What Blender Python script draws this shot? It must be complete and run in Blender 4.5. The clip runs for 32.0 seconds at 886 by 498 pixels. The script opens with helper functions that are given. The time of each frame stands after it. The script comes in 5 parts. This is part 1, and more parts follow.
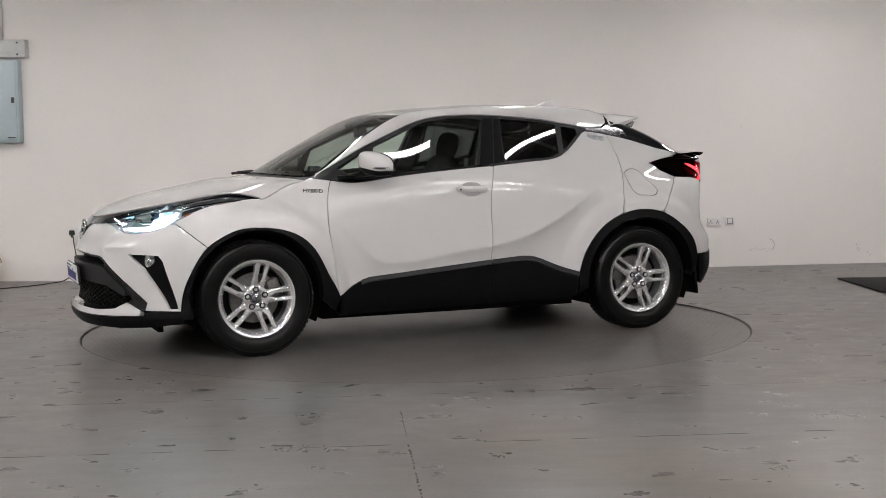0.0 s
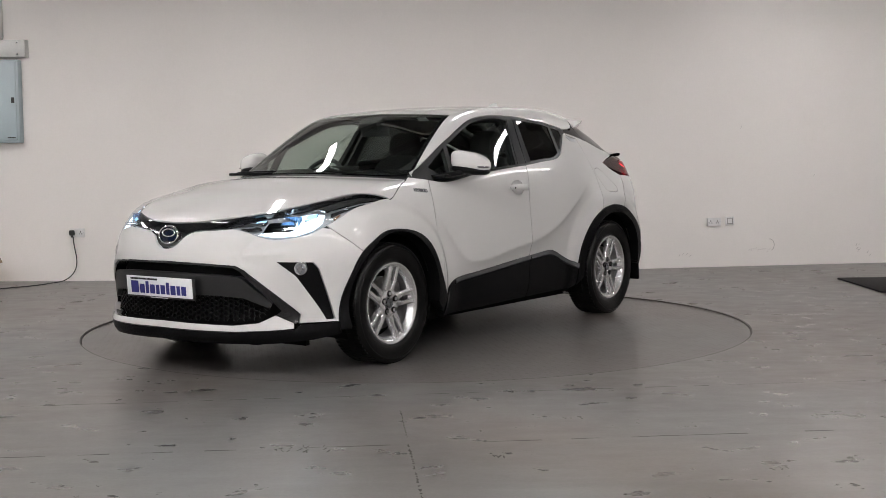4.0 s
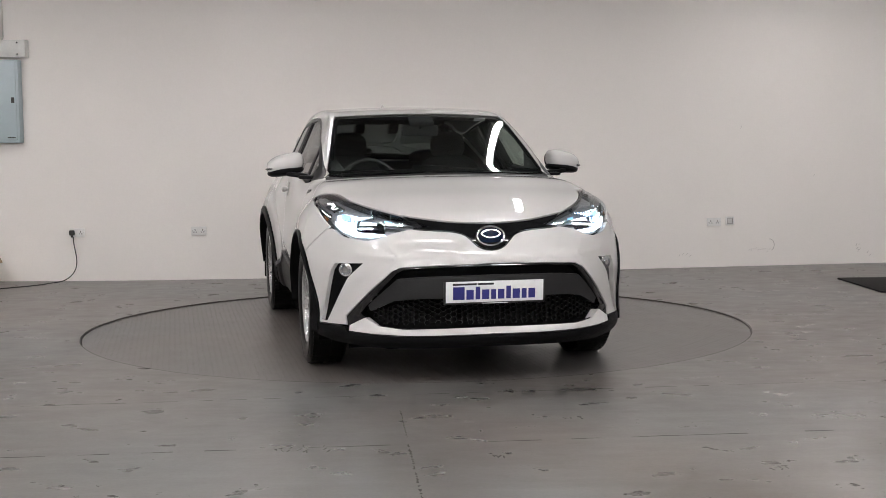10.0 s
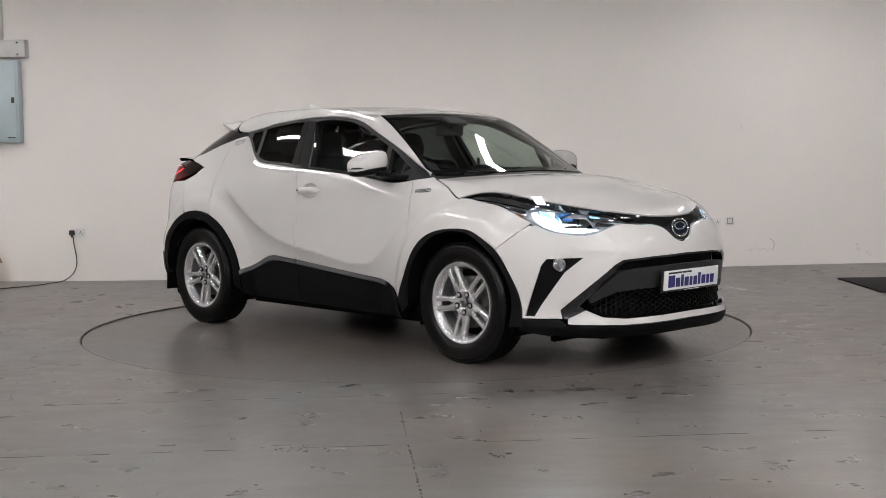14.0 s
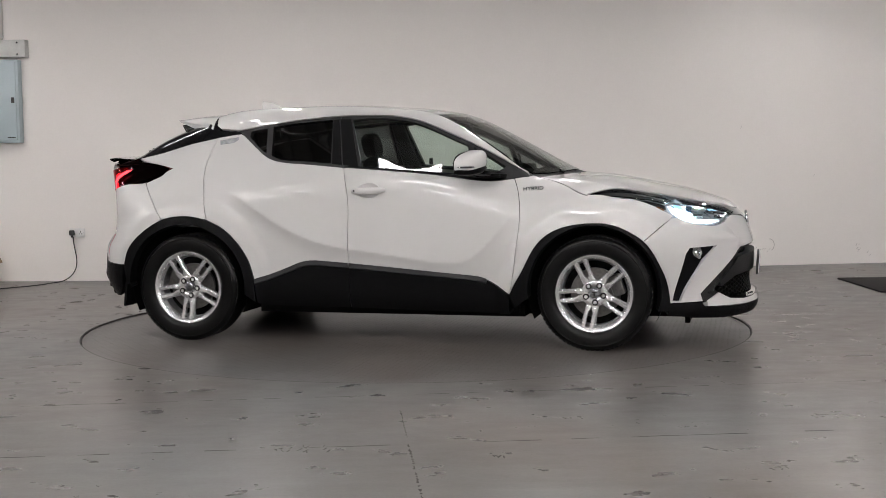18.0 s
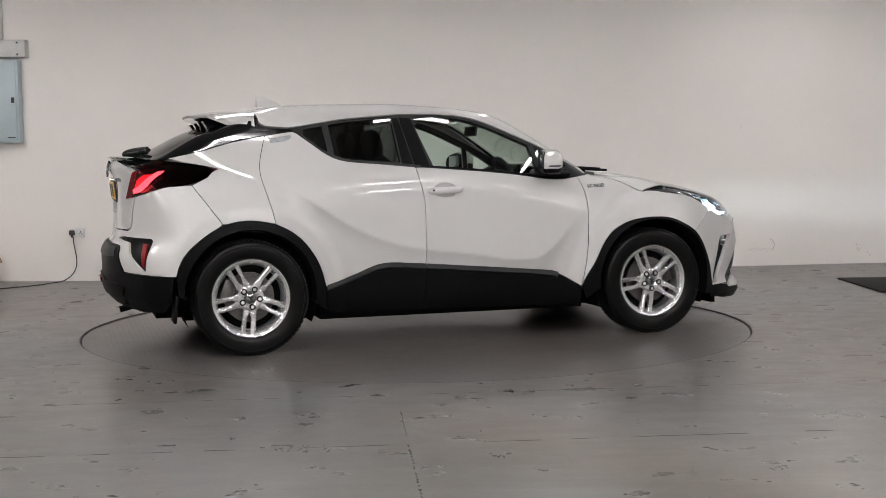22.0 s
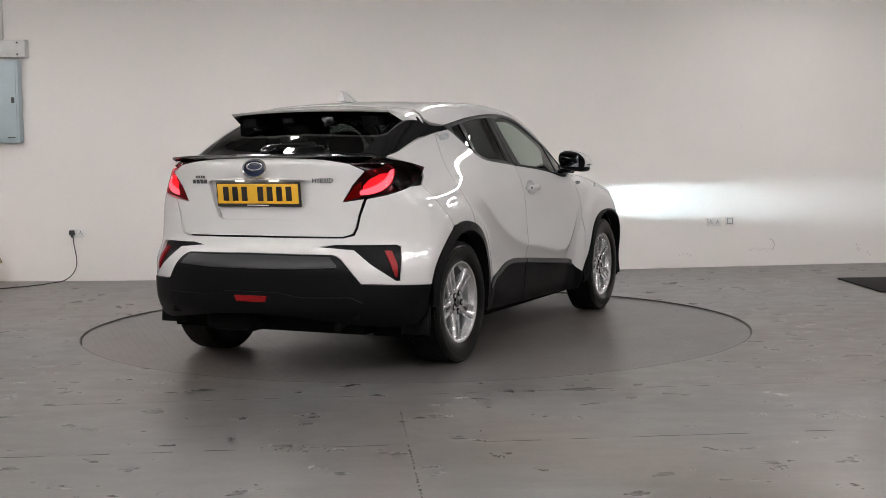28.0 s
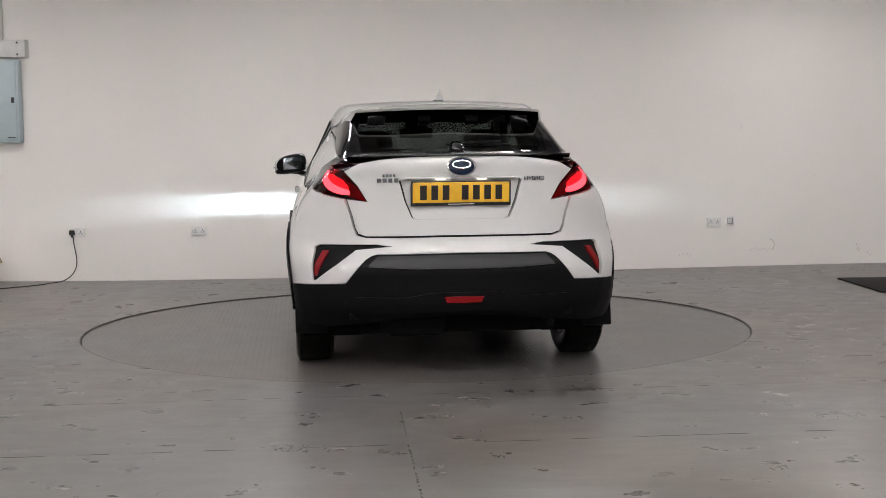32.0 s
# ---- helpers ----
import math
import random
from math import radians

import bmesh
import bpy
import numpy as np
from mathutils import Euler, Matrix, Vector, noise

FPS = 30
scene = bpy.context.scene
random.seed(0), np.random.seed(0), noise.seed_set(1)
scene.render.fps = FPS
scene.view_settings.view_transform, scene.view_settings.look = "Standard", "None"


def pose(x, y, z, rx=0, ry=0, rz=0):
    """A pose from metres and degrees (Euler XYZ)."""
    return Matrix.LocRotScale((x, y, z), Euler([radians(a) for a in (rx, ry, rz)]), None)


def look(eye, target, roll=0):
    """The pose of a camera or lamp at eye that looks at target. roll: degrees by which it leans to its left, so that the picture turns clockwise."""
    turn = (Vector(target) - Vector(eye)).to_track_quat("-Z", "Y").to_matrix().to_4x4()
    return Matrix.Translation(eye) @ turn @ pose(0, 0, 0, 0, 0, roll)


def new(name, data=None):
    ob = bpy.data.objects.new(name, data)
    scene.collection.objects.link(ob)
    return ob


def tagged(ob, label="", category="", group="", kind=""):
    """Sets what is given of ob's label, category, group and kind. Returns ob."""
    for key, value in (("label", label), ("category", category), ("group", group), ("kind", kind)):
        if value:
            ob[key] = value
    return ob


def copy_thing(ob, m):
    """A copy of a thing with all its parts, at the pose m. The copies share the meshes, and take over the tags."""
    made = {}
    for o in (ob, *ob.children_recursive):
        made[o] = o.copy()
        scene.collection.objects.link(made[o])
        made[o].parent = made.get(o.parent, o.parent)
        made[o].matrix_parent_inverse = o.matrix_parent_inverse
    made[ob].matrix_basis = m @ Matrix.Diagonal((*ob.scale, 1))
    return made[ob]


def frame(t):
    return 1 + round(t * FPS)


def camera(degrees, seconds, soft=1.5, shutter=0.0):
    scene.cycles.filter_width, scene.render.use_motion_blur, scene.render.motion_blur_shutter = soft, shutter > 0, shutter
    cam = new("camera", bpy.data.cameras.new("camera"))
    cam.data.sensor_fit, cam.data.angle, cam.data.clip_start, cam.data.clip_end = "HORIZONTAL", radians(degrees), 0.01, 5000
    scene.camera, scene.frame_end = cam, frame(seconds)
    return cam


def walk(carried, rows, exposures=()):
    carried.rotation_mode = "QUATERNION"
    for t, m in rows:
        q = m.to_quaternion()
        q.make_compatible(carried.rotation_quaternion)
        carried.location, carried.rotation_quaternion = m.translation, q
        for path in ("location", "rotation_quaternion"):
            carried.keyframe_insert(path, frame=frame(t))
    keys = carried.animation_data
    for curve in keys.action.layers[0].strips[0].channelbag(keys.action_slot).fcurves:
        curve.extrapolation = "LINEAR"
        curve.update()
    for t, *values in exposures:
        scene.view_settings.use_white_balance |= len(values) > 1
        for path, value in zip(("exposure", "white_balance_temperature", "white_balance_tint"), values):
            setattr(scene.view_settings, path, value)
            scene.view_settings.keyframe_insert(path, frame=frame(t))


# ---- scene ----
FIELD = 39.465
EYE = (0.0, -8.554, 1.158)
cam = camera(FIELD, 32.0, 0.6)
VIEW = look(EYE, (EYE[0] + 0.02122, EYE[1] + 0.99703, EYE[2] - 0.07401), -0.6445)
walk(cam, [(0.0, VIEW), (32.0, VIEW)])

# ---- light: a closed hall under ceiling battens ----
world = bpy.data.worlds.new("hall_world")
scene.world = world
world.use_nodes = True
world.node_tree.nodes["Background"].inputs[0].default_value = (0.5, 0.48, 0.46, 1)
world.node_tree.nodes["Background"].inputs[1].default_value = 0.02
LAMP_STRENGTH = 63.0
scene.view_settings.exposure = 0.0


# ---- materials ----
def material(name, colour, rough=0.5, metal=0.0, grain=0.0, grain_size=40.0, stain=0.0, stain_size=2.0, bump=0.0, bump_size=200.0,
             coat=0.0, rough_var=0.0, specular=0.5, glow=None, glow_strength=0.0, random_tint=0.0):
    """A principled surface whose colour and gloss vary at two scales, in metres of the object's own space."""
    m = bpy.data.materials.new(name)
    m.use_nodes = True
    nodes, links = m.node_tree.nodes, m.node_tree.links
    b = nodes["Principled BSDF"]
    b.inputs["Base Color"].default_value = (*colour, 1)
    b.inputs["Roughness"].default_value, b.inputs["Metallic"].default_value = rough, metal
    b.inputs["Specular IOR Level"].default_value = specular
    b.inputs["Coat Weight"].default_value, b.inputs["Coat Roughness"].default_value = coat, 0.008
    if glow:
        b.inputs["Emission Color"].default_value, b.inputs["Emission Strength"].default_value = (*glow, 1), glow_strength
    place = nodes.new("ShaderNodeTexCoord").outputs["Object"]

    def noise_at(size, detail=4.0):
        n = nodes.new("ShaderNodeTexNoise")
        n.inputs["Scale"].default_value, n.inputs["Detail"].default_value = size, detail
        links.new(place, n.inputs["Vector"])
        return n.outputs["Fac"]

    def ranged(value, low, high):
        r = nodes.new("ShaderNodeMapRange")
        r.inputs["From Min"].default_value, r.inputs["From Max"].default_value = 0.3, 0.7
        r.inputs["To Min"].default_value, r.inputs["To Max"].default_value = low, high
        links.new(value, r.inputs["Value"])
        return r.outputs["Result"]

    factor = None
    for amount, size in ((grain, grain_size), (stain, stain_size)):
        if amount:
            f = ranged(noise_at(size), 1 - amount, 1 + amount)
            if factor is not None:
                mul = nodes.new("ShaderNodeMath")
                mul.operation = "MULTIPLY"
                links.new(factor, mul.inputs[0]), links.new(f, mul.inputs[1])
                f = mul.outputs[0]
            factor = f
    if random_tint:
        info = nodes.new("ShaderNodeObjectInfo")
        f = nodes.new("ShaderNodeMapRange")
        f.inputs["To Min"].default_value, f.inputs["To Max"].default_value = 1 - random_tint, 1 + random_tint
        links.new(info.outputs["Random"], f.inputs["Value"])
        factor = f.outputs["Result"] if factor is None else factor
    if factor is not None:
        mix = nodes.new("ShaderNodeVectorMath")
        mix.operation = "SCALE"
        mix.inputs[0].default_value = colour
        links.new(factor, mix.inputs["Scale"]), links.new(mix.outputs["Vector"], b.inputs["Base Color"])
    if rough_var:
        links.new(ranged(noise_at(stain_size * 1.7), rough - rough_var, rough + rough_var), b.inputs["Roughness"])
    if bump:
        bp = nodes.new("ShaderNodeBump")
        bp.inputs["Strength"].default_value, bp.inputs["Distance"].default_value = bump, 0.002
        links.new(noise_at(bump_size), bp.inputs["Height"]), links.new(bp.outputs["Normal"], b.inputs["Normal"])
    return m


def glass_material(name, tint, gloss_rough=0.0, ior=1.52):
    m = bpy.data.materials.new(name)
    m.use_nodes = True
    nodes, links = m.node_tree.nodes, m.node_tree.links
    nodes.remove(nodes["Principled BSDF"])
    clear, gloss, mix, f = nodes.new("ShaderNodeBsdfTransparent"), nodes.new("ShaderNodeBsdfGlossy"), nodes.new("ShaderNodeMixShader"), nodes.new("ShaderNodeLayerWeight")
    clear.inputs["Color"].default_value = (*tint, 1)
    gloss.inputs["Roughness"].default_value, f.inputs["Blend"].default_value = gloss_rough, 0.5
    p, r = nodes.new("ShaderNodeMath"), nodes.new("ShaderNodeMapRange")
    p.operation, p.inputs[1].default_value = "POWER", 5.0
    r.inputs["To Min"].default_value = 2 * ((ior - 1) / (ior + 1)) ** 2
    links.new(f.outputs["Facing"], p.inputs[0]), links.new(p.outputs[0], r.inputs["Value"])
    links.new(r.outputs["Result"], mix.inputs[0]), links.new(clear.outputs[0], mix.inputs[1]), links.new(gloss.outputs[0], mix.inputs[2])
    links.new(mix.outputs[0], nodes["Material Output"].inputs["Surface"])
    return m


PAINT = material("pearl_white_paint", (0.575, 0.567, 0.557), 0.55, 0.0, specular=0.15, grain=0.02, grain_size=900, stain=0.012, stain_size=3, coat=1.0)
GLOSS_BLACK = material("gloss_black", (0.006, 0.006, 0.007), 0.08, grain=0.2, grain_size=50, coat=0.6)
TRIM = material("black_plastic", (0.0036, 0.0036, 0.004), 0.42, specular=0.10, grain=0.15, grain_size=60, stain=0.12, stain_size=5, bump=0.25, bump_size=900)
DARK = material("dark_cavity", (0.006, 0.006, 0.006), 0.8, specular=0.06, grain=0.2)
# plastic grey, raised also to carry the light on the cladding's upper edge
SATIN = material("satin_grey_plastic", (0.017, 0.0172, 0.018), 0.42, specular=0.34, grain=0.1, grain_size=80, bump=0.15, bump_size=800)
RUBBER = material("tyre_rubber", (0.0022, 0.0022, 0.0022), 0.30, specular=0.22, grain=0.25, grain_size=30, stain=0.25, stain_size=8, bump=0.3, bump_size=400)
ALLOY = material("silver_alloy", (0.66, 0.66, 0.665), 0.27, 0.80, grain=0.04, grain_size=300, stain=0.05, stain_size=9)
ALLOY_DARK = material("rim_barrel_alloy", (0.30, 0.30, 0.305), 0.42, 0.5, grain=0.15, grain_size=40)
STEEL = material("brake_steel", (0.13, 0.125, 0.12), 0.45, 0.9, grain=0.2, grain_size=60)
MESH_BLACK = material("grille_black", (0.003, 0.003, 0.003), 0.5, specular=0.15, grain=0.2)
REFLECTOR = material("lamp_reflector", (0.34, 0.35, 0.37), 0.30, 0.1, grain=0.3, grain_size=30)
CHROME = material("chrome", (0.75, 0.76, 0.78), 0.08, 1.0, grain=0.03)
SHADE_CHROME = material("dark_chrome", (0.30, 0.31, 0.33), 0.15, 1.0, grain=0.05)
MIRROR_GLASS = material("mirror_glass", (0.35, 0.37, 0.40), 0.03, 1.0, grain=0.02)
EMBLEM_BLUE = material("emblem_blue", (0.003, 0.009, 0.028), 0.25, 0.0, grain=0.1, specular=0.3)
CABIN = material("cabin_cloth", (0.018, 0.018, 0.019), 0.85, grain=0.25, grain_size=120, bump=0.3)
CABIN_HARD = material("cabin_plastic", (0.022, 0.022, 0.024), 0.55, grain=0.15)
HEADLINER = material("headliner", (0.06, 0.058, 0.056), 0.9, grain=0.08, grain_size=150)
PLATE_WHITE = material("plate_white", (0.80, 0.80, 0.80), 0.35, grain=0.03)
PLATE_YELLOW = material("plate_yellow", (0.72, 0.40, 0.03), 0.32, grain=0.04)
INK_BLUE = material("ink_blue", (0.02, 0.02, 0.16), 0.4, grain=0.05)
INK_BLACK = material("ink_black", (0.012, 0.010, 0.010), 0.4, grain=0.05)
GLASS = glass_material("window_glass", (0.76, 0.84, 0.79))
GLASS_DARK = glass_material("privacy_glass", (0.10, 0.11, 0.11))
SCREEN = glass_material("windscreen_glass", (0.58, 0.65, 0.61))
LENS = glass_material("lamp_lens", (0.92, 0.94, 0.96), ior=1.45)
RED_LENS = glass_material("red_lens", (0.66, 0.07, 0.085), ior=1.3)
SMOKE_LENS = glass_material("smoked_lens", (0.20, 0.08, 0.08), ior=1.3)
RED_PLASTIC = material("red_reflector", (0.20, 0.004, 0.006), 0.35, specular=0.25, grain=0.2, grain_size=300)
RED_GLOW = material("tail_lamp_red", (0.5, 0.02, 0.02), 0.3, glow=(1.0, 0.10, 0.14), glow_strength=2.2, grain=0.3, grain_size=40)
RED_HOT = material("tail_lamp_bar", (0.6, 0.1, 0.1), 0.3, glow=(1.0, 0.52, 0.58), glow_strength=5.0)
LED_WHITE = material("led_white", (0.9, 0.9, 0.9), 0.3, glow=(0.74, 0.90, 1.0), glow_strength=2.4)
LED_BLUE = material("led_blue", (0.3, 0.5, 0.7), 0.2, glow=(0.34, 0.70, 1.0), glow_strength=1.15)
BEAM = material("beam_emitter", (0.9, 0.9, 0.9), 0.5, glow=(0.72, 0.93, 1.0), glow_strength=85000.0)
# glow for the headlamp's overspill of light, not a lamp of its own
GLOW_FILL = material("lamp_fill_glow", (0.6, 0.65, 0.7), 0.3, glow=(0.66, 0.87, 1.0), glow_strength=1.7, grain=0.3, grain_size=60)
PANEL_LIT = material("lamp_panel", (0.9, 0.9, 0.9), 0.4, glow=(0.78, 0.92, 1.0), glow_strength=9.0)
LAMP_STEEL = material("lamp_fin_metal", (0.16, 0.24, 0.34), 0.2, 1.0, grain=0.1)
AMBER = material("amber_reflector", (0.16, 0.06, 0.015), 0.25, grain=0.1, coat=0.5)
SOCKET_WHITE = material("socket_white", (0.74, 0.73, 0.72), 0.35, grain=0.03)
SOCKET_HOLE = material("socket_hole", (0.02, 0.02, 0.02), 0.6, grain=0.1)
PLUG_BLACK = material("plug_black", (0.015, 0.015, 0.015), 0.5, grain=0.15)
BOX_GREY = material("enclosure_grey", (0.42, 0.50, 0.53), 0.38, grain=0.03, grain_size=200, stain=0.03, stain_size=3)
TRUNK_GREY = material("trunking_grey", (0.60, 0.60, 0.58), 0.5, grain=0.04, stain=0.06, stain_size=6)
CARD = material("cardboard", (0.42, 0.29, 0.17), 0.8, grain=0.08, grain_size=90, stain=0.1, stain_size=7, bump=0.2)
MAT_BLACK = material("rubber_mat", (0.014, 0.013, 0.013), 0.75, specular=0.12, grain=0.3, grain_size=70, bump=0.6, bump_size=260)
LAMP_GLOW = material("batten_diffuser", (0.9, 0.9, 0.9), 0.5, glow=(1.0, 0.965, 0.96), glow_strength=LAMP_STRENGTH)
LAMP_BODY = material("batten_body", (0.7, 0.7, 0.7), 0.4, grain=0.03)
DECK = material("roof_deck", (0.28, 0.28, 0.275), 0.5, 0.2, grain=0.1, stain=0.2, stain_size=0.8)
BEAM_STEEL = material("roof_steel", (0.16, 0.155, 0.15), 0.55, 0.2, grain=0.1)
# grey of the three unseen walls, set light enough to bounce fill
HALL_GREY = material("unseen_hall_grey", (0.32, 0.31, 0.30), 0.6, grain=0.05, stain=0.15, stain_size=0.5)
WALL_PAINT = material("wall_paint", (0.84, 0.805, 0.775), 0.62, grain=0.012, grain_size=60, stain=0.025, stain_size=0.6, bump=0.12, bump_size=90)
SCUFF = material("wall_scuff", (0.50, 0.47, 0.45), 0.7, grain=0.2, grain_size=60)
JOINT = material("floor_joint", (0.060, 0.057, 0.053), 0.8, grain=0.4, grain_size=25)


def floor_material(name, colour, gloss, level, wear=1.0):
    """Grey floor paint over concrete: wiped in long streaks, patchy, scratched, with brown bloom and specks of dirt."""
    m = material(name, colour, 0.38, grain=0.09, grain_size=55, stain=0.14, stain_size=0.7, bump=0.05 * wear, bump_size=60, specular=level)
    nodes, links = m.node_tree.nodes, m.node_tree.links
    b = nodes["Principled BSDF"]
    place = nodes.new("ShaderNodeTexCoord").outputs["Object"]

    def layer(stretch, size, detail, rough, low, high, dark, light, warp=0.0, turn=0.08):
        """Noise stretched along the floor, as a factor between dark and light; gives the raw noise as well."""
        at = nodes.new("ShaderNodeMapping")
        at.inputs["Scale"].default_value, at.inputs["Rotation"].default_value = stretch, (0, 0, turn)
        n = nodes.new("ShaderNodeTexNoise")
        n.inputs["Scale"].default_value, n.inputs["Detail"].default_value, n.inputs["Roughness"].default_value, n.inputs["Distortion"].default_value = size, detail, rough, warp
        r = nodes.new("ShaderNodeMapRange")
        r.inputs["From Min"].default_value, r.inputs["From Max"].default_value = low, high
        r.inputs["To Min"].default_value, r.inputs["To Max"].default_value = 1 + (dark - 1) * wear, 1 + (light - 1) * wear
        links.new(place, at.inputs["Vector"]), links.new(at.outputs[0], n.inputs["Vector"]), links.new(n.outputs["Fac"], r.inputs["Value"])
        return r.outputs["Result"], n.outputs["Fac"]

    broad, _ = layer((1, 1.6, 1), 0.8, 6, 0.55, 0.28, 0.72, 0.80, 1.17)
    patches, fine = layer((1, 1.5, 1), 4.2, 6, 0.60, 0.25, 0.75, 0.86, 1.12, 0.2)
    wiped, _ = layer((0.9, 4.0, 1), 1.3, 5, 0.6, 0.36, 0.66, 0.92, 1.07, 0.3)
    scratch, _ = layer((0.6, 9.0, 1), 2.4, 2, 0.5, 0.45, 0.80, 1.0, 1.10, 0.2, -0.05)
    scrape, _ = layer((0.5, 5.0, 1), 1.8, 3, 0.5, 0.20, 0.50, 0.90, 1.0, 0.2, 0.10)
    specks, _ = layer((1, 1, 1), 34.0, 1, 0.5, 0.17, 0.24, 0.93, 1.0)
    factor = broad
    for other in (patches, wiped, scratch, scrape, specks):
        mul = nodes.new("ShaderNodeMath")
        mul.operation = "MULTIPLY"
        links.new(factor, mul.inputs[0]), links.new(other, mul.inputs[1])
        factor = mul.outputs[0]
    old = b.inputs["Base Color"].links[0].from_socket
    mul = nodes.new("ShaderNodeVectorMath")
    mul.operation = "SCALE"
    links.new(old, mul.inputs[0]), links.new(factor, mul.inputs["Scale"])
    # brown bloom of old dirt over the grey, in broad drifts
    drift = nodes.new("ShaderNodeTexNoise")
    drift.inputs["Scale"].default_value, drift.inputs["Detail"].default_value = 0.55, 5
    tone = nodes.new("ShaderNodeValToRGB")
    tone.color_ramp.elements[0].position, tone.color_ramp.elements[1].position = 0.32, 0.60
    tone.color_ramp.elements[0].color, tone.color_ramp.elements[1].color = (0.97, 1.0, 1.01, 1), (0.97, 0.855, 0.785, 1)
    tint = nodes.new("ShaderNodeVectorMath")
    tint.operation = "MULTIPLY"
    links.new(place, drift.inputs["Vector"]), links.new(drift.outputs["Fac"], tone.inputs["Fac"])
    links.new(mul.outputs[0], tint.inputs[0]), links.new(tone.outputs["Color"], tint.inputs[1]), links.new(tint.outputs[0], b.inputs["Base Color"])
    # gloss follows the wiping: smooth where the paint is whole, dull where it is worn
    dull = nodes.new("ShaderNodeMapRange")
    dull.inputs["From Min"].default_value, dull.inputs["From Max"].default_value = 0.25, 0.75
    dull.inputs["To Min"].default_value, dull.inputs["To Max"].default_value = gloss - 0.05 * wear, gloss + 0.09 * wear
    links.new(fine, dull.inputs["Value"]), links.new(dull.outputs[0], b.inputs["Roughness"])
    return m


FLOOR_PAINT = floor_material("floor_paint", (0.113, 0.1105, 0.1075), 0.29, 0.5)
DISC_PAINT = floor_material("disc_paint", (0.103, 0.101, 0.099), 0.32, 0.45, 0.4)


# ---- the car body as smooth fields: half width, nose, tail and top, blended into one shell ----
def spline_weights(knots, q):
    """Weights of a natural cubic spline through the knots, for each place q."""
    k = np.asarray(knots, float)
    n, h = len(k), np.diff(knots)
    a, b = np.eye(n), np.zeros((n, n))
    for i in range(1, n - 1):
        a[i, i - 1:i + 2] = h[i - 1] / 6, (h[i - 1] + h[i]) / 3, h[i] / 6
        b[i, i - 1:i + 2] = 1 / h[i - 1], -1 / h[i - 1] - 1 / h[i], 1 / h[i]
    m = np.linalg.solve(a, b)
    q = np.clip(np.asarray(q, float), k[0], k[-1])
    i = np.clip(np.searchsorted(k, q) - 1, 0, n - 2)
    w = np.zeros((len(q), n))
    u, r = (k[i + 1] - q), np.arange(len(q))
    v, hh = (q - k[i]), h[i]
    w[r, i] += u / hh
    w[r, i + 1] += v / hh
    w += ((u ** 3 / hh - hh * u) / 6)[:, None] * m[i] + ((v ** 3 / hh - hh * v) / 6)[:, None] * m[i + 1]
    return w


def curve_at(points, q):
    k = sorted(points)
    return spline_weights([p[0] for p in k], q) @ np.array([p[1] for p in k])


LEVELS = (0.12, 0.25, 0.35, 0.50, 0.65, 0.80, 0.95, 1.05, 1.20, 1.35, 1.50)
SECTIONS = {}


def section(x, *half_widths):
    SECTIONS[x] = half_widths


section(-2.15, .70, .76, .785, .80, .80, .79, .75, .69, .58, .50, .44)
section(-1.75, .80, .85, .87, .885, .89, .875, .825, .745, .63, .54, .46)
section(-1.32, .82, .895, .91, .918, .915, .895, .845, .780, .694, .609, .523)
section(-0.80, .78, .86, .88, .885, .880, .865, .846, .810, .736, .660, .582)
section(-0.30, .78, .86, .875, .872, .860, .848, .832, .806, .736, .665, .592)
section(0.30, .78, .86, .875, .868, .855, .845, .829, .798, .720, .642, .563)
section(0.85, .80, .865, .88, .885, .875, .855, .811, .753, .675, .597, .518)
section(1.32, .84, .905, .92, .925, .915, .880, .812, .748, .655, .575, .49)
section(1.75, .80, .865, .88, .885, .878, .850, .800, .73, .65, .58, .50)
section(2.25, .72, .77, .79, .795, .79, .775, .745, .68, .60, .54, .47)
SIDE_X = sorted(SECTIONS)
SIDE_TABLE = np.array([SECTIONS[x] for x in SIDE_X])
CREASE = ((-1.3, 1.10), (-1.02, .95), (-.75, .775), (-.5, .655), (-.25, .59), (0, .56), (.42, .505), (.55, .53), (.70, .66), (.85, .82), (1.0, .9))
NOSE = ((0.05, 2.16), (.17, 2.235), (.21, 2.265), (.30, 2.25), (.45, 2.245), (.58, 2.245), (.66, 2.225), (.75, 2.19), (.82, 2.155), (.95, 2.1), (1.2, 2.0))
TAIL = ((.15, -1.98), (.25, -2.05), (.35, -2.115), (.50, -2.13), (.60, -2.12), (.67, -2.075), (.76, -2.055), (.92, -2.055), (1.06, -2.065), (1.17, -2.10), (1.4, -2.2))
CROWN = ((-2.3, 1.165), (-2.1, 1.172), (-1.93, 1.185), (-1.72, 1.285), (-1.48, 1.385), (-1.2, 1.478), (-.95, 1.508), (-.6, 1.516), (-.3, 1.515), (0, 1.496), (.25, 1.468),
         (.40, 1.430), (.60, 1.338), (.80, 1.232), (1.0, 1.122), (1.12, 1.066), (1.30, 1.044), (1.60, .992), (1.80, .952), (2.0, .892), (2.12, .845), (2.25, .77))


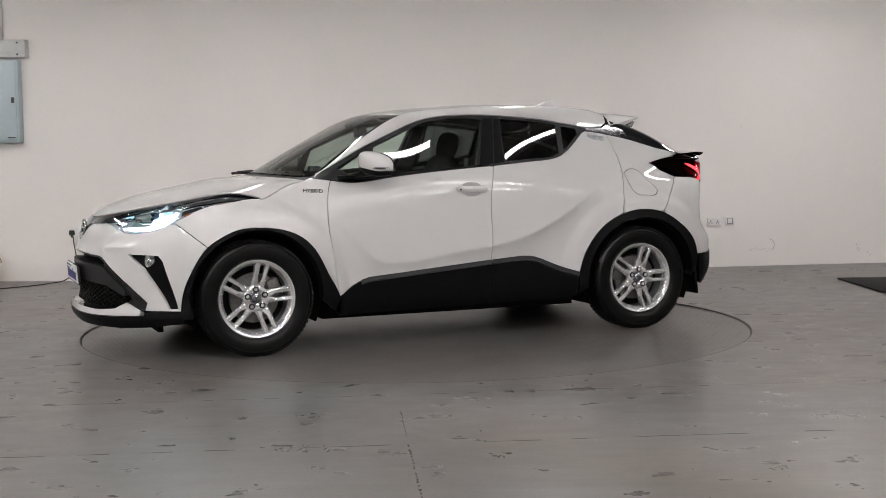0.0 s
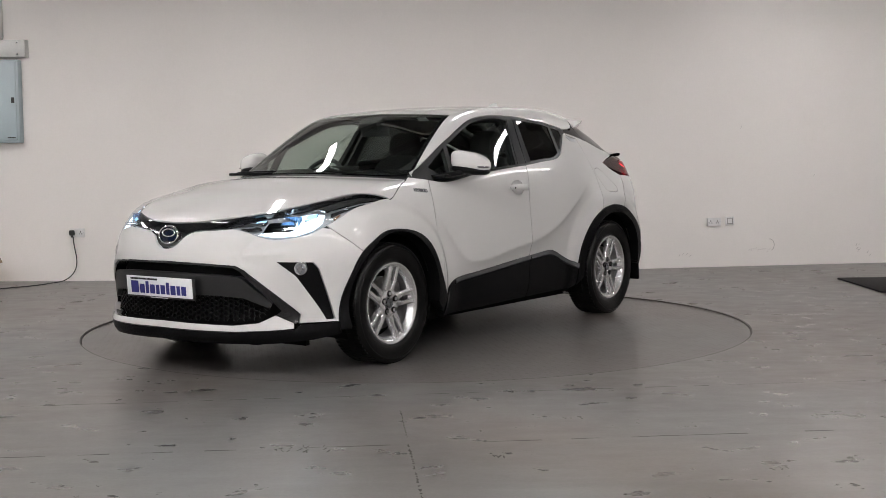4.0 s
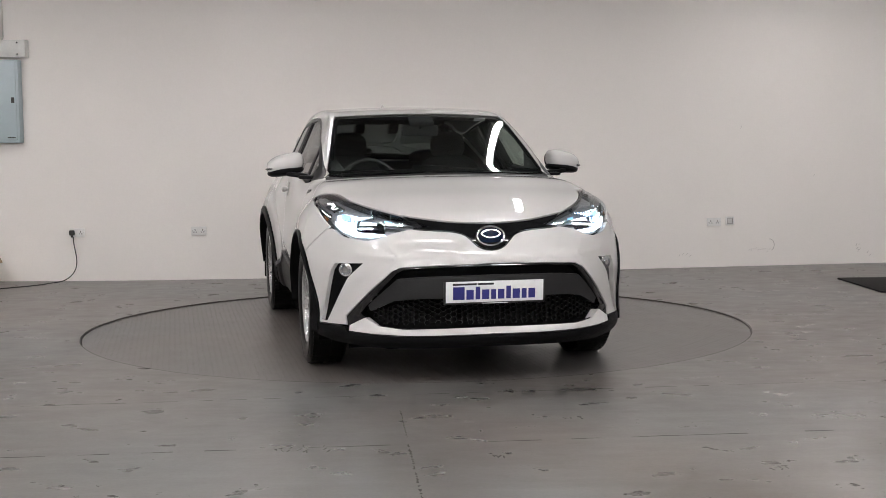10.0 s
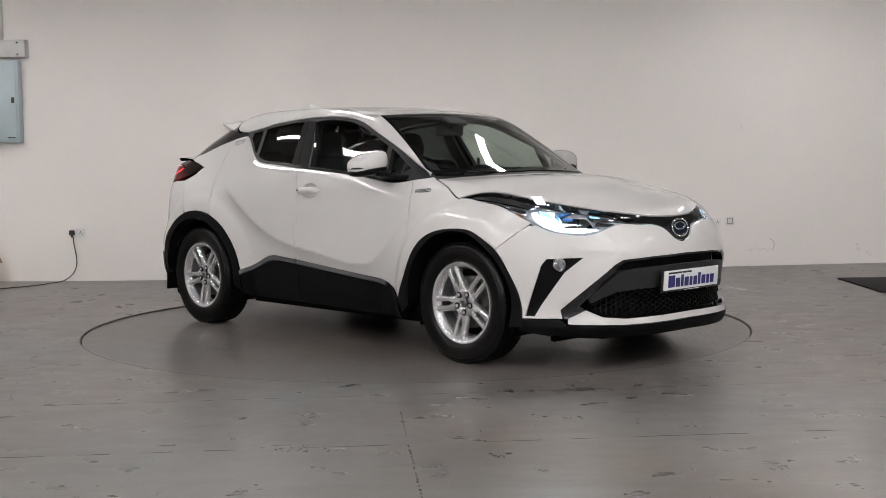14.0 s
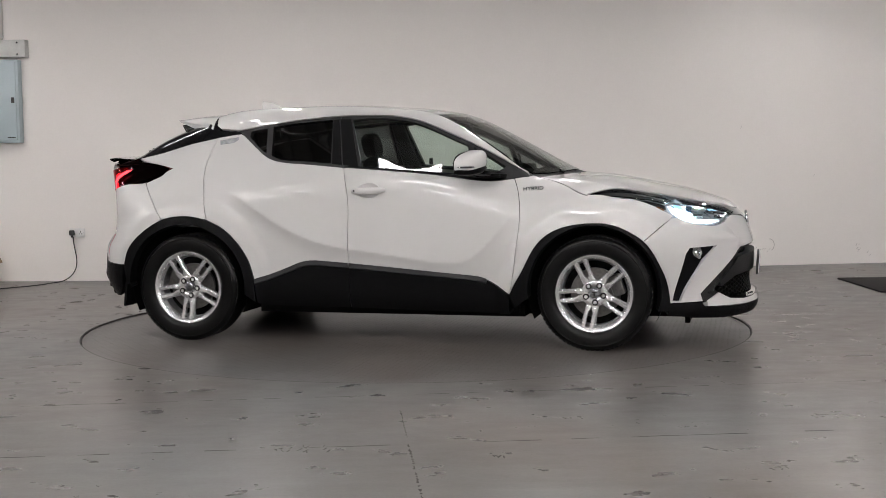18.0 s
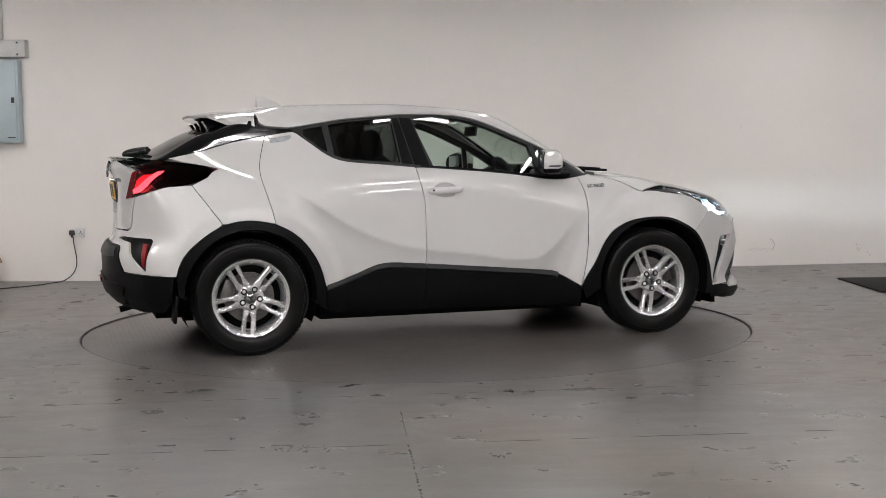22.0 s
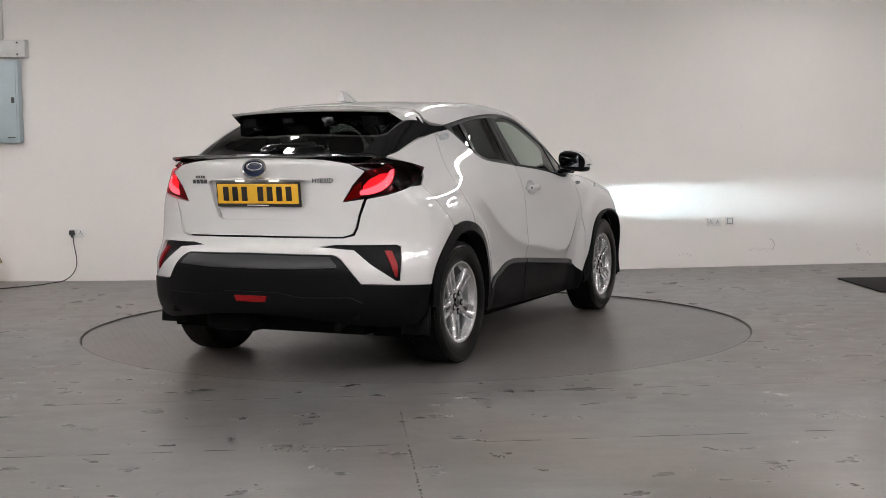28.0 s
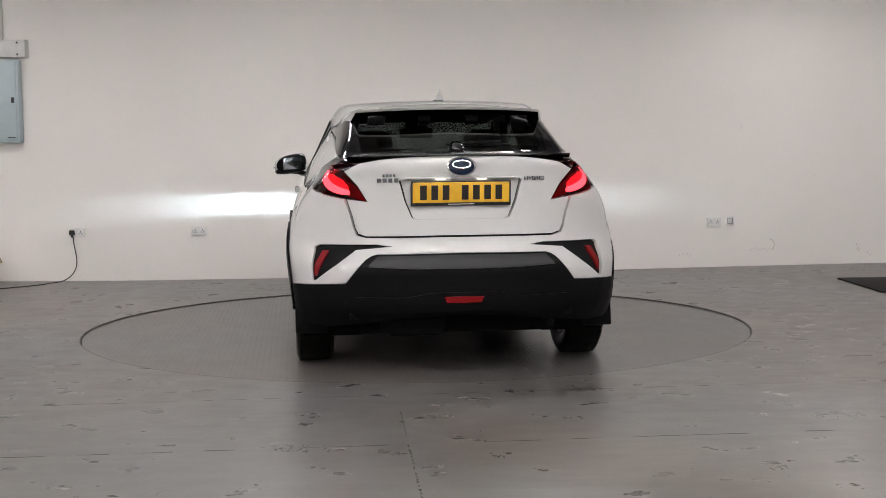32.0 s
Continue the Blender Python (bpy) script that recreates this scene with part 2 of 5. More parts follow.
def half_width(x, z):
    y = np.sum((spline_weights(SIDE_X, x) @ SIDE_TABLE) * spline_weights(LEVELS, z), 1)
    d = curve_at(CREASE, x) - z
    d = .5 * (d + np.sqrt(d * d + .006 ** 2))
    a, b = np.clip((x + 1.20) / .45, 0, 1), np.clip((.95 - x) / .40, 0, 1)
    fade = a * a * (3 - 2 * a) * b * b * (3 - 2 * b)
    # flared arches: a flat band round each wheel that falls away to the body
    r = np.hypot(np.abs(x) - 1.32, z - .345)
    u = np.clip((.60 - r) / .085, 0, 1)
    flare = np.where(x > 0, .022, .015) * u * u * (3 - 2 * u) - .010 * np.exp(-((np.abs(x) - 1.32) / .45) ** 2)
    return y - fade * .056 * (1 - np.exp(-d / .095)) + flare


FOLDS = (((.535, .735), (.477, .645)), ((.477, .645), (.672, .345)), ((.477, .645), (.66, .658)))


def nose(y, z):
    y = np.abs(y)
    away = np.full(len(y), 9.0)
    for (a, b), (c, d) in FOLDS:
        u, v = c - a, d - b
        t = np.clip(((y - a) * u + (z - b) * v) / (u * u + v * v), 0, 1)
        away = np.minimum(away, np.hypot(y - a - t * u, z - b - t * v))
    fold = .011 * np.exp(-(np.sqrt(away ** 2 + .006 ** 2) - .006) / .028)
    return curve_at(NOSE, z) - .80 * y ** 3 + fold


def tail(y, z):
    return curve_at(TAIL, z) + .42 * np.abs(y) ** 3


def crown(x, y):
    bow = np.interp(x, (-2, -1.2, 0, .3, 1.0, 1.3, 2.2), (-.30, -.12, .12, .18, .42, .30, .25))
    k = np.interp(x, (-2, -1, 0, 1, 1.25, 2.2), (.05, .07, .06, .05, .04, .08))
    return curve_at(CROWN, x + bow * y * y) - k * y * y


def smooth_max(a, b, k):
    h = np.maximum(k - np.abs(a - b), 0) / k
    return np.maximum(a, b) + h * h * k * .25


def shell(p):
    """Below zero inside the body."""
    x, y, z = p[:, 0], np.abs(p[:, 1]), p[:, 2]
    f = smooth_max(y - half_width(x, z), (z - crown(x, y)) * .9, .055)
    return smooth_max(f, smooth_max(x - nose(y, z), tail(y, z) - x, .02), .08)


def strike(origin, way, far=0.0, near=2.5):
    """The outermost place where the rays meet the shell: from inside at far to outside at near."""
    a, b = np.full(len(origin), far), np.full(len(origin), near)
    for _ in range(18):
        m = (a + b) / 2
        inside = shell(origin + way * m[:, None]) < 0
        a, b = np.where(inside, m, a), np.where(inside, b, m)
    return origin + way * ((a + b) / 2)[:, None]


def from_side(q, s=-1):
    q = np.asarray(q, float)
    o = np.stack([q[:, 0], 0 * q[:, 0], q[:, 1]], -1)
    return strike(o, np.tile((0.0, s, 0.0), (len(q), 1)))


def from_top(q, low=.6):
    q = np.asarray(q, float)
    o = np.stack([q[:, 0], q[:, 1], 0 * q[:, 0] + low], -1)
    return strike(o, np.tile((0.0, 0.0, 1.0), (len(q), 1)))


def from_end(q, axis):
    """Places (degrees round an upright axis at x = axis, height): the nose for axis > 0, else the tail."""
    q = np.asarray(q, float)
    a, s = np.radians(q[:, 0]), np.sign(axis)
    o = np.stack([0 * a + axis, 0 * a, q[:, 1]], -1)
    return strike(o, np.stack([s * np.cos(a), np.sin(a), 0 * a], -1))


# ---- building tools ----
def part(name, bm, mat, parent=None, label="", at=None, smooth=True):
    me = bpy.data.meshes.new(name)
    bm.normal_update()
    bm.to_mesh(me)
    bm.free()
    me.materials.append(mat)
    if smooth:
        me.shade_smooth()
        me.set_sharp_from_angle(angle=radians(38))
    ob = new(name, me)
    if at is not None:
        ob.matrix_basis = at
    ob.parent = parent
    return tagged(ob, label) if label else ob


def add_box(bm, size, m, bevel=0.0, segments=2):
    made = bmesh.ops.create_cube(bm, size=1.0, matrix=m @ Matrix.Diagonal((*size, 1)))
    if bevel:
        edges = list({e for v in made["verts"] for e in v.link_edges})
        bmesh.ops.bevel(bm, geom=edges, offset=bevel, segments=segments, profile=0.5, affect="EDGES")
    return made


def box(name, size, m, mat, parent=None, bevel=0.0, label="", segments=2):
    bm = bmesh.new()
    add_box(bm, size, m, bevel, segments)
    return part(name, bm, mat, parent, label)


def add_cylinder(bm, r, depth, m, segments=32, r2=None):
    bmesh.ops.create_cone(bm, cap_ends=True, segments=segments, radius1=r, radius2=r if r2 is None else r2, depth=depth, matrix=m)


def cylinder(name, r, depth, m, mat, parent=None, label="", segments=32, r2=None, bevel=0.0):
    bm = bmesh.new()
    add_cylinder(bm, r, depth, m, segments, r2)
    if bevel:
        edges = [e for e in bm.edges if len(e.link_faces) == 2 and e.calc_face_angle() > 1.0]
        bmesh.ops.bevel(bm, geom=edges, offset=bevel, segments=2, profile=0.5, affect="EDGES")
    return part(name, bm, mat, parent, label)


def tube(name, points, r, mat, parent=None, label="", sides=10):
    """A round bar through the points."""
    bm, rings = bmesh.new(), []
    pts = [Vector(p) for p in points]
    for i, p in enumerate(pts):
        t = (pts[min(i + 1, len(pts) - 1)] - pts[max(i - 1, 0)]).normalized()
        a = t.cross(Vector((0.31, 0.11, 0.94))).normalized()
        b = t.cross(a)
        rings.append([bm.verts.new(p + (a * math.cos(k * 2 * math.pi / sides) + b * math.sin(k * 2 * math.pi / sides)) * r) for k in range(sides)])
    for u, v in zip(rings, rings[1:]):
        for k in range(sides):
            bm.faces.new((u[k], u[(k + 1) % sides], v[(k + 1) % sides], v[k]))
    bm.faces.new(rings[0]), bm.faces.new(rings[-1][::-1])
    bmesh.ops.recalc_face_normals(bm, faces=bm.faces)
    return part(name, bm, mat, parent, label)


def lathe(name, profile, mat, parent=None, segments=96, label="", closed=False):
    """Turns (radius, depth) points round the y axis."""
    bm, rings = bmesh.new(), []
    for k in range(segments):
        a = 2 * math.pi * k / segments
        rings.append([bm.verts.new((r * math.cos(a), d, r * math.sin(a))) for r, d in profile])
    n = len(profile)
    for k in range(segments):
        u, v = rings[k], rings[(k + 1) % segments]
        for i in range(n if closed else n - 1):
            bm.faces.new((u[i], u[(i + 1) % n], v[(i + 1) % n], v[i]))
    bmesh.ops.recalc_face_normals(bm, faces=bm.faces)
    return part(name, bm, mat, parent, label)


def words(name, text, size, m, mat, parent, depth=0.002):
    data = bpy.data.curves.new(name, "FONT")
    data.body, data.size, data.extrude, data.align_x, data.align_y = text, size, depth / 2, "CENTER", "CENTER"
    data.resolution_u = 3
    ob = bpy.data.objects.new(name, data)
    scene.collection.objects.link(ob)
    bpy.context.view_layer.update()
    me = bpy.data.meshes.new_from_object(ob.evaluated_get(bpy.context.evaluated_depsgraph_get()))
    bpy.data.objects.remove(ob)
    me.materials.clear()
    me.materials.append(mat)
    out = new(name, me)
    out.matrix_basis, out.parent = m, parent
    return out


def bend(points, n=0):
    """A smooth curve through the points."""
    p = np.array(points, float)
    s = np.concatenate([[0], np.cumsum(np.hypot(*np.diff(p * (1 if np.ptp(p[:, 0]) < 6 else np.array((.022, 1))), axis=0).T))])
    q = np.linspace(0, s[-1], n or 6 * len(p))
    w = spline_weights(s, q)
    return [tuple(v) for v in w @ p]


def inside_outline(q, outline):
    x, y = q[:, 0], q[:, 1]
    hit = np.zeros(len(q), bool)
    o = np.asarray(outline)
    for (x1, y1), (x2, y2) in zip(o, np.roll(o, -1, 0)):
        if y1 != y2:
            cross = ((y1 > y) != (y2 > y)) & (x < (x2 - x1) * (y - y1) / (y2 - y1) + x1)
            hit ^= cross
    return hit


def even_outline(outline, step, inset):
    """Cleans an outline, draws it in by inset and divides it into even steps."""
    p = [np.asarray(v, float) for v in outline]
    p = [v for i, v in enumerate(p) if np.hypot(*(v - p[i - 1])) > 1e-4]
    p = np.array(p)
    area = np.sum(p[:, 0] * np.roll(p[:, 1], -1) - np.roll(p[:, 0], -1) * p[:, 1])
    if area < 0:
        p = p[::-1]
    e = np.roll(p, -1, 0) - p
    n = np.stack([-e[:, 1], e[:, 0]], -1) / np.hypot(e[:, 0], e[:, 1])[:, None]
    m = n + np.roll(n, 1, 0)
    m /= np.maximum(np.sum(m * m, 1), 0.7)[:, None] / 2
    p = p + m * inset
    out = []
    for a, b in zip(p, np.roll(p, -1, 0)):
        k = max(1, int(math.ceil(np.hypot(*(b - a)) / step)))
        out += [a + (b - a) * i / k for i in range(k)]
    return np.array(out)


def shell_normals(p):
    h, g = 0.0015, np.zeros_like(p)
    for i in range(3):
        d = np.zeros(3)
        d[i] = h
        g[:, i] = shell(p + d) - shell(p - d)
    return g / np.linalg.norm(g, axis=1)[:, None]


def patch(name, outline, project, mat, parent, holes=(), gap=0.0022, lip=0.014, lift=0.0, step=0.026, scale=(1, 1), label="", normals=None):
    """A panel cut from a surface: an outline in the plane of a projection, laid on the shell, with turned-in edges all round."""
    from mathutils.geometry import delaunay_2d_cdt
    sc = np.array(scale)
    loops = [even_outline(np.array(outline) * sc, step, gap)] + [even_outline(np.array(h) * sc, step, -gap) for h in holes]
    edge = np.concatenate(loops)
    low, high = edge.min(0), edge.max(0)
    grid = np.array([(low[0] + (i + 0.5 * (j % 2)) * step, low[1] + j * step * 0.87)
                     for i in range(int((high[0] - low[0]) / step) + 1) for j in range(int((high[1] - low[1]) / step / 0.87) + 1)])
    if len(grid):
        keep = inside_outline(grid, loops[0])
        for h in loops[1:]:
            keep &= ~inside_outline(grid, h)
        grid = grid[keep]
    if len(grid):
        far = np.min(np.hypot(grid[:, None, 0] - edge[None, :, 0], grid[:, None, 1] - edge[None, :, 1]), 1)
        grid = grid[far > 0.5 * step]
    q = np.concatenate([edge, grid]) if len(grid) else edge
    edges, start = [], 0
    for l in loops:
        edges += [(start + i, start + (i + 1) % len(l)) for i in range(len(l))]
        start += len(l)
    vs, _, fs, source, _, _ = delaunay_2d_cdt([Vector(v) for v in q], edges, [], 0, 1e-7)
    q2 = np.array([tuple(v) for v in vs])
    f = np.array([t for t in fs if len(t) == 3])
    mid = q2[f].mean(1)
    keep = inside_outline(mid, loops[0])
    for h in loops[1:]:
        keep &= ~inside_outline(mid, h)
    f = f[keep]
    pos = project(q2 / sc)
    nor = shell_normals(pos) if normals is None else normals(pos)
    fn = np.cross(pos[f[:, 1]] - pos[f[:, 0]], pos[f[:, 2]] - pos[f[:, 0]])
    if np.sum(fn * nor[f[:, 0]]) < 0:
        f = f[:, ::-1]
    pos = pos + nor * lift
    # rim: every edge that belongs to one triangle alone is turned in
    count = {}
    for t in f:
        for a, b in ((t[0], t[1]), (t[1], t[2]), (t[2], t[0])):
            count[(a, b)] = 1
    rim = [(a, b) for a, b in count if (b, a) not in count]
    verts, faces = [tuple(v) for v in pos], [tuple(int(i) for i in t) for t in f]
    custom = [tuple(v) for v in nor]
    if lip:
        ids = {}
        for i in sorted({v for e in rim for v in e}):
            ids[i] = len(verts)
            verts += [tuple(pos[i]), tuple(pos[i] - nor[i] * lip)]
            custom += [(0, 0, 0)] * 2
        faces += [(ids[b], ids[a], ids[a] + 1, ids[b] + 1) for a, b in rim]
    me = bpy.data.meshes.new(name)
    me.from_pydata(verts, [], faces)
    me.materials.append(mat)
    me.shade_smooth()
    me.normals_split_custom_set_from_vertices(custom)
    ob = new(name, me)
    ob.parent = parent
    return tagged(ob, label) if label else ob


def both(points):
    """A half outline from the middle outwards and back, completed by its mirror image."""
    return list(points) + [(-a, b) for a, b in reversed(points)]


NOSE_AXIS, TAIL_AXIS, END_SCALE = 0.9, -0.9, (0.022, 1.0)


def on_nose(q):
    return from_end(q, NOSE_AXIS)


def on_tail(q):
    return from_end(q, TAIL_AXIS)


def nose_patch(name, outline, mat, parent, **kw):
    return patch(name, outline, on_nose, mat, parent, scale=END_SCALE, **kw)


def tail_patch(name, outline, mat, parent, **kw):
    return patch(name, outline, on_tail, mat, parent, scale=END_SCALE, **kw)


def tilted(p):
    """Shell normals tipped upwards, so that a strip on the shell catches light like a bevel."""
    n = shell_normals(p) + np.array((0, 0, .75))
    return n / np.linalg.norm(n, axis=1)[:, None]


def pane_normals(s):
    """Side glass is nearly flat: its normals follow the shell at a third of the height's change."""
    def at(p):
        z = 1.25 + .30 * (p[:, 2] - 1.25)
        return shell_normals(from_side(np.stack([p[:, 0] * .85, z], -1), s))
    return at


def side_patch(name, outline, s, mat, parent, **kw):
    return patch(name, outline, lambda q: from_side(q, s), mat, parent, **kw)


def top_patch(name, outline, mat, parent, **kw):
    return patch(name, outline, from_top, mat, parent, **kw)


# ---- the hall ----
WALL_LINE = bend([(-6.0, 3.66), (-4.0, 3.52), (-3.2, 3.462), (-2.5, 3.438), (-1.8, 3.456), (-1.0, 3.540), (0.5, 3.728), (3.0, 4.060), (5.0, 4.318), (7.0, 4.578)], 90)
R_PIT = 2.2585


def prism(name, outline, low, high, mat, label=""):
    bm = bmesh.new()
    a = [bm.verts.new((x, y, low)) for x, y in outline]
    b = [bm.verts.new((x, y, high)) for x, y in outline]
    bm.faces.new(a[::-1]), bm.faces.new(b)
    for i in range(len(a)):
        bm.faces.new((a[i], a[(i + 1) % len(a)], b[(i + 1) % len(a)], b[i]))
    bmesh.ops.recalc_face_normals(bm, faces=bm.faces)
    return tagged(part(name, bm, mat), label, kind="structure")


def build_floor():
    bm, rings = bmesh.new(), []
    n = 192
    for k in range(n):
        a = 2 * math.pi * k / n
        c, s = math.cos(a), math.sin(a)
        far = min(9.0 / max(abs(c), 1e-6), (14.0 if s < 0 else 6.0) / max(abs(s), 1e-6))
        rings.append([bm.verts.new((c * r, s * r, z)) for r, z in ((R_PIT, -0.06), (R_PIT, 0.0), (R_PIT + 0.3, 0), (far * 0.6 + 1, 0), (far, 0))])
    for k in range(n):
        u, v = rings[k], rings[(k + 1) % n]
        for i in range(4):
            bm.faces.new((u[i], u[i + 1], v[i + 1], v[i]))
    bmesh.ops.recalc_face_normals(bm, faces=bm.faces)
    tagged(part("floor", bm, FLOOR_PAINT, smooth=False), "grey painted concrete floor, worn and streaked", kind="structure")


def build_walls():
    back = WALL_LINE + [(7.0, 4.9), (-6.0, 4.9)]
    prism("wall_north", back, 0, 4.8, WALL_PAINT, "tall plain off-white painted wall")
    # three unseen walls, added to close the hall and throw light back
    prism("wall_west", [(-6.2, -13.2), (-6.0, -13.2), (-6.0, 4.9), (-6.2, 4.9)], 0, 4.8, HALL_GREY, "unseen grey wall added to close the hall")
    prism("wall_east", [(7.0, -13.2), (7.2, -13.2), (7.2, 4.9), (7.0, 4.9)], 0, 4.8, HALL_GREY, "unseen grey wall added to close the hall")
    prism("wall_south", [(-6.2, -13.4), (7.2, -13.4), (7.2, -13.2), (-6.2, -13.2)], 0, 4.8, HALL_GREY, "unseen grey wall added to close the hall")
    bm = bmesh.new()
    xs = -6.0
    while xs < 7.0:
        add_box(bm, (0.12, 18.2, 0.05), pose(xs, -4.2, 4.72))
        xs += 0.25
    add_box(bm, (13.4, 18.4, 0.1), pose(0.5, -4.2, 4.80))
    tagged(part("ceiling", bm, DECK, smooth=False), "grey ribbed metal roof deck", kind="structure")
    for y in (-11.5, -9.0, -6.5, -4.0, -1.5, 1.0, 3.0):
        bm = bmesh.new()
        add_box(bm, (13.0, 0.16, 0.02), pose(0.5, y, 4.68)), add_box(bm, (13.0, 0.02, 0.20), pose(0.5, y, 4.58)), add_box(bm, (13.0, 0.16, 0.02), pose(0.5, y, 4.47))
        tagged(part("roof_beam", bm, BEAM_STEEL, smooth=False), "grey steel roof purlin", kind="structure")
    # slab joints and the chipped cross joint
    for x1, y1, x2, y2, w in ((-2.3, -2.75, 2.6, -2.36, .011), (-3.2, -3.86, 4.2, -3.31, .016), (-.085, -2.95, -.05, -3.5, .009), (-.045, -3.62, .02, -4.6, .014)):
        d = Vector((x2 - x1, y2 - y1, 0)).normalized()
        s = Vector((-d.y, d.x, 0))
        bm, n, rnd = bmesh.new(), 60, random.Random(4)
        rows = []
        for i in range(n + 1):
            p = Vector((x1, y1, 0.0015)).lerp(Vector((x2, y2, 0.0015)), i / n) + s * rnd.uniform(-.003, .003)
            k = w * rnd.uniform(.15, 1.0)
            rows.append((bm.verts.new(p - s * k / 2), bm.verts.new(p + s * k / 2)))
        for i, (u, v) in enumerate(zip(rows, rows[1:])):
            if rnd.random() < .72:
                bm.faces.new((u[0], v[0], v[1], u[1]))
        tagged(part("floor_joint", bm, JOINT, smooth=False), "thin dark slab joint in the floor", kind="structure")
    bm, n = bmesh.new(), 192
    ring = [[bm.verts.new((r * math.cos(2 * math.pi * k / n), r * math.sin(2 * math.pi * k / n), .0015)) for r in (R_PIT + .0005, R_PIT + .0055)] for k in range(n)]
    for k in range(n):
        u, v = ring[k], ring[(k + 1) % n]
        bm.faces.new((u[0], u[1], v[1], v[0]))
    tagged(part("pit_edge", bm, JOINT, smooth=False), "thin dark ring round the turntable pit", kind="structure")
    rnd = random.Random(9)
    for cx, cy, n, sx, sy in ((-.47, -3.67, 16, .22, .12), (.312, -3.848, 6, .05, .03), (-1.5, -4.25, 3, .1, .1), (1.35, -4.1, 3, .12, .04)):
        bm = bmesh.new()
        for i in range(n):
            x, y = cx + rnd.uniform(-1, 1) * sx / 2, cy + rnd.uniform(-1, 1) * sy / 2
            add_box(bm, (rnd.uniform(.003, .007), rnd.uniform(.015, .045), .001), pose(x, y, .001, 0, 0, rnd.uniform(-25, 25)))
        tagged(part("floor_mark", bm, JOINT, smooth=False), "dark scuff marks on the floor paint", kind="structure")


def wall_pose(x, z, out=0.0):
    """A frame on the back wall: x along it to the right, y out of it towards the hall, z up."""
    for (x1, y1), (x2, y2) in zip(WALL_LINE, WALL_LINE[1:]):
        if x1 <= x <= x2:
            a = math.atan2(y2 - y1, x2 - x1)
            y = y1 + (y2 - y1) * (x - x1) / (x2 - x1)
            return Matrix.Translation((x + math.sin(a) * out, y - math.cos(a) * out, z)) @ Matrix.Rotation(a, 4, "Z")


def build_socket(x, z, plugged, single=False):
    """Faceplate at the wall; its front looks to -y of its own frame."""
    w = 0.086 if single else 0.147
    base = wall_pose(x, z)
    thing = new("wall_socket" if not single else "wall_switch")
    thing.matrix_basis = base
    box("faceplate", (w, 0.010, 0.086), pose(0, -0.016, 0), SOCKET_WHITE, thing, 0.003)
    box("back_box", (w - .004, 0.011, 0.082), pose(0, -0.0055, 0), TRUNK_GREY, thing, 0.002)
    if single:
        box("rocker", (0.05, 0.005, 0.05), pose(0, -0.022, 0), SOCKET_WHITE, thing, 0.002)
        box("frame_line", (0.058, 0.002, 0.058), pose(0, -0.0207, 0), SOCKET_HOLE, thing)
    else:
        for cx in (-0.036, 0.036):
            box("earth_hole", (0.008, 0.002, 0.014), pose(cx, -0.0212, 0.010), SOCKET_HOLE, thing)
            for dx in (-0.011, 0.011):
                box("pin_hole", (0.011, 0.002, 0.008), pose(cx + dx, -0.0212, -0.010), SOCKET_HOLE, thing)
            box("rocker", (0.012, 0.005, 0.018), pose(cx * 0.35, -0.022, 0.022), SOCKET_WHITE, thing, 0.001)
        for cx in (-0.06, 0.06):
            cylinder("screw", 0.003, 0.003, pose(cx, -0.021, 0, 90), SHADE_CHROME, thing, segments=12)
    return tagged(thing, "white %s on the wall" % ("square switch plate" if single else "double power socket with a plug" if plugged else "double power socket"),
                  "switch" if single else "socket", "" if single else "wall sockets")


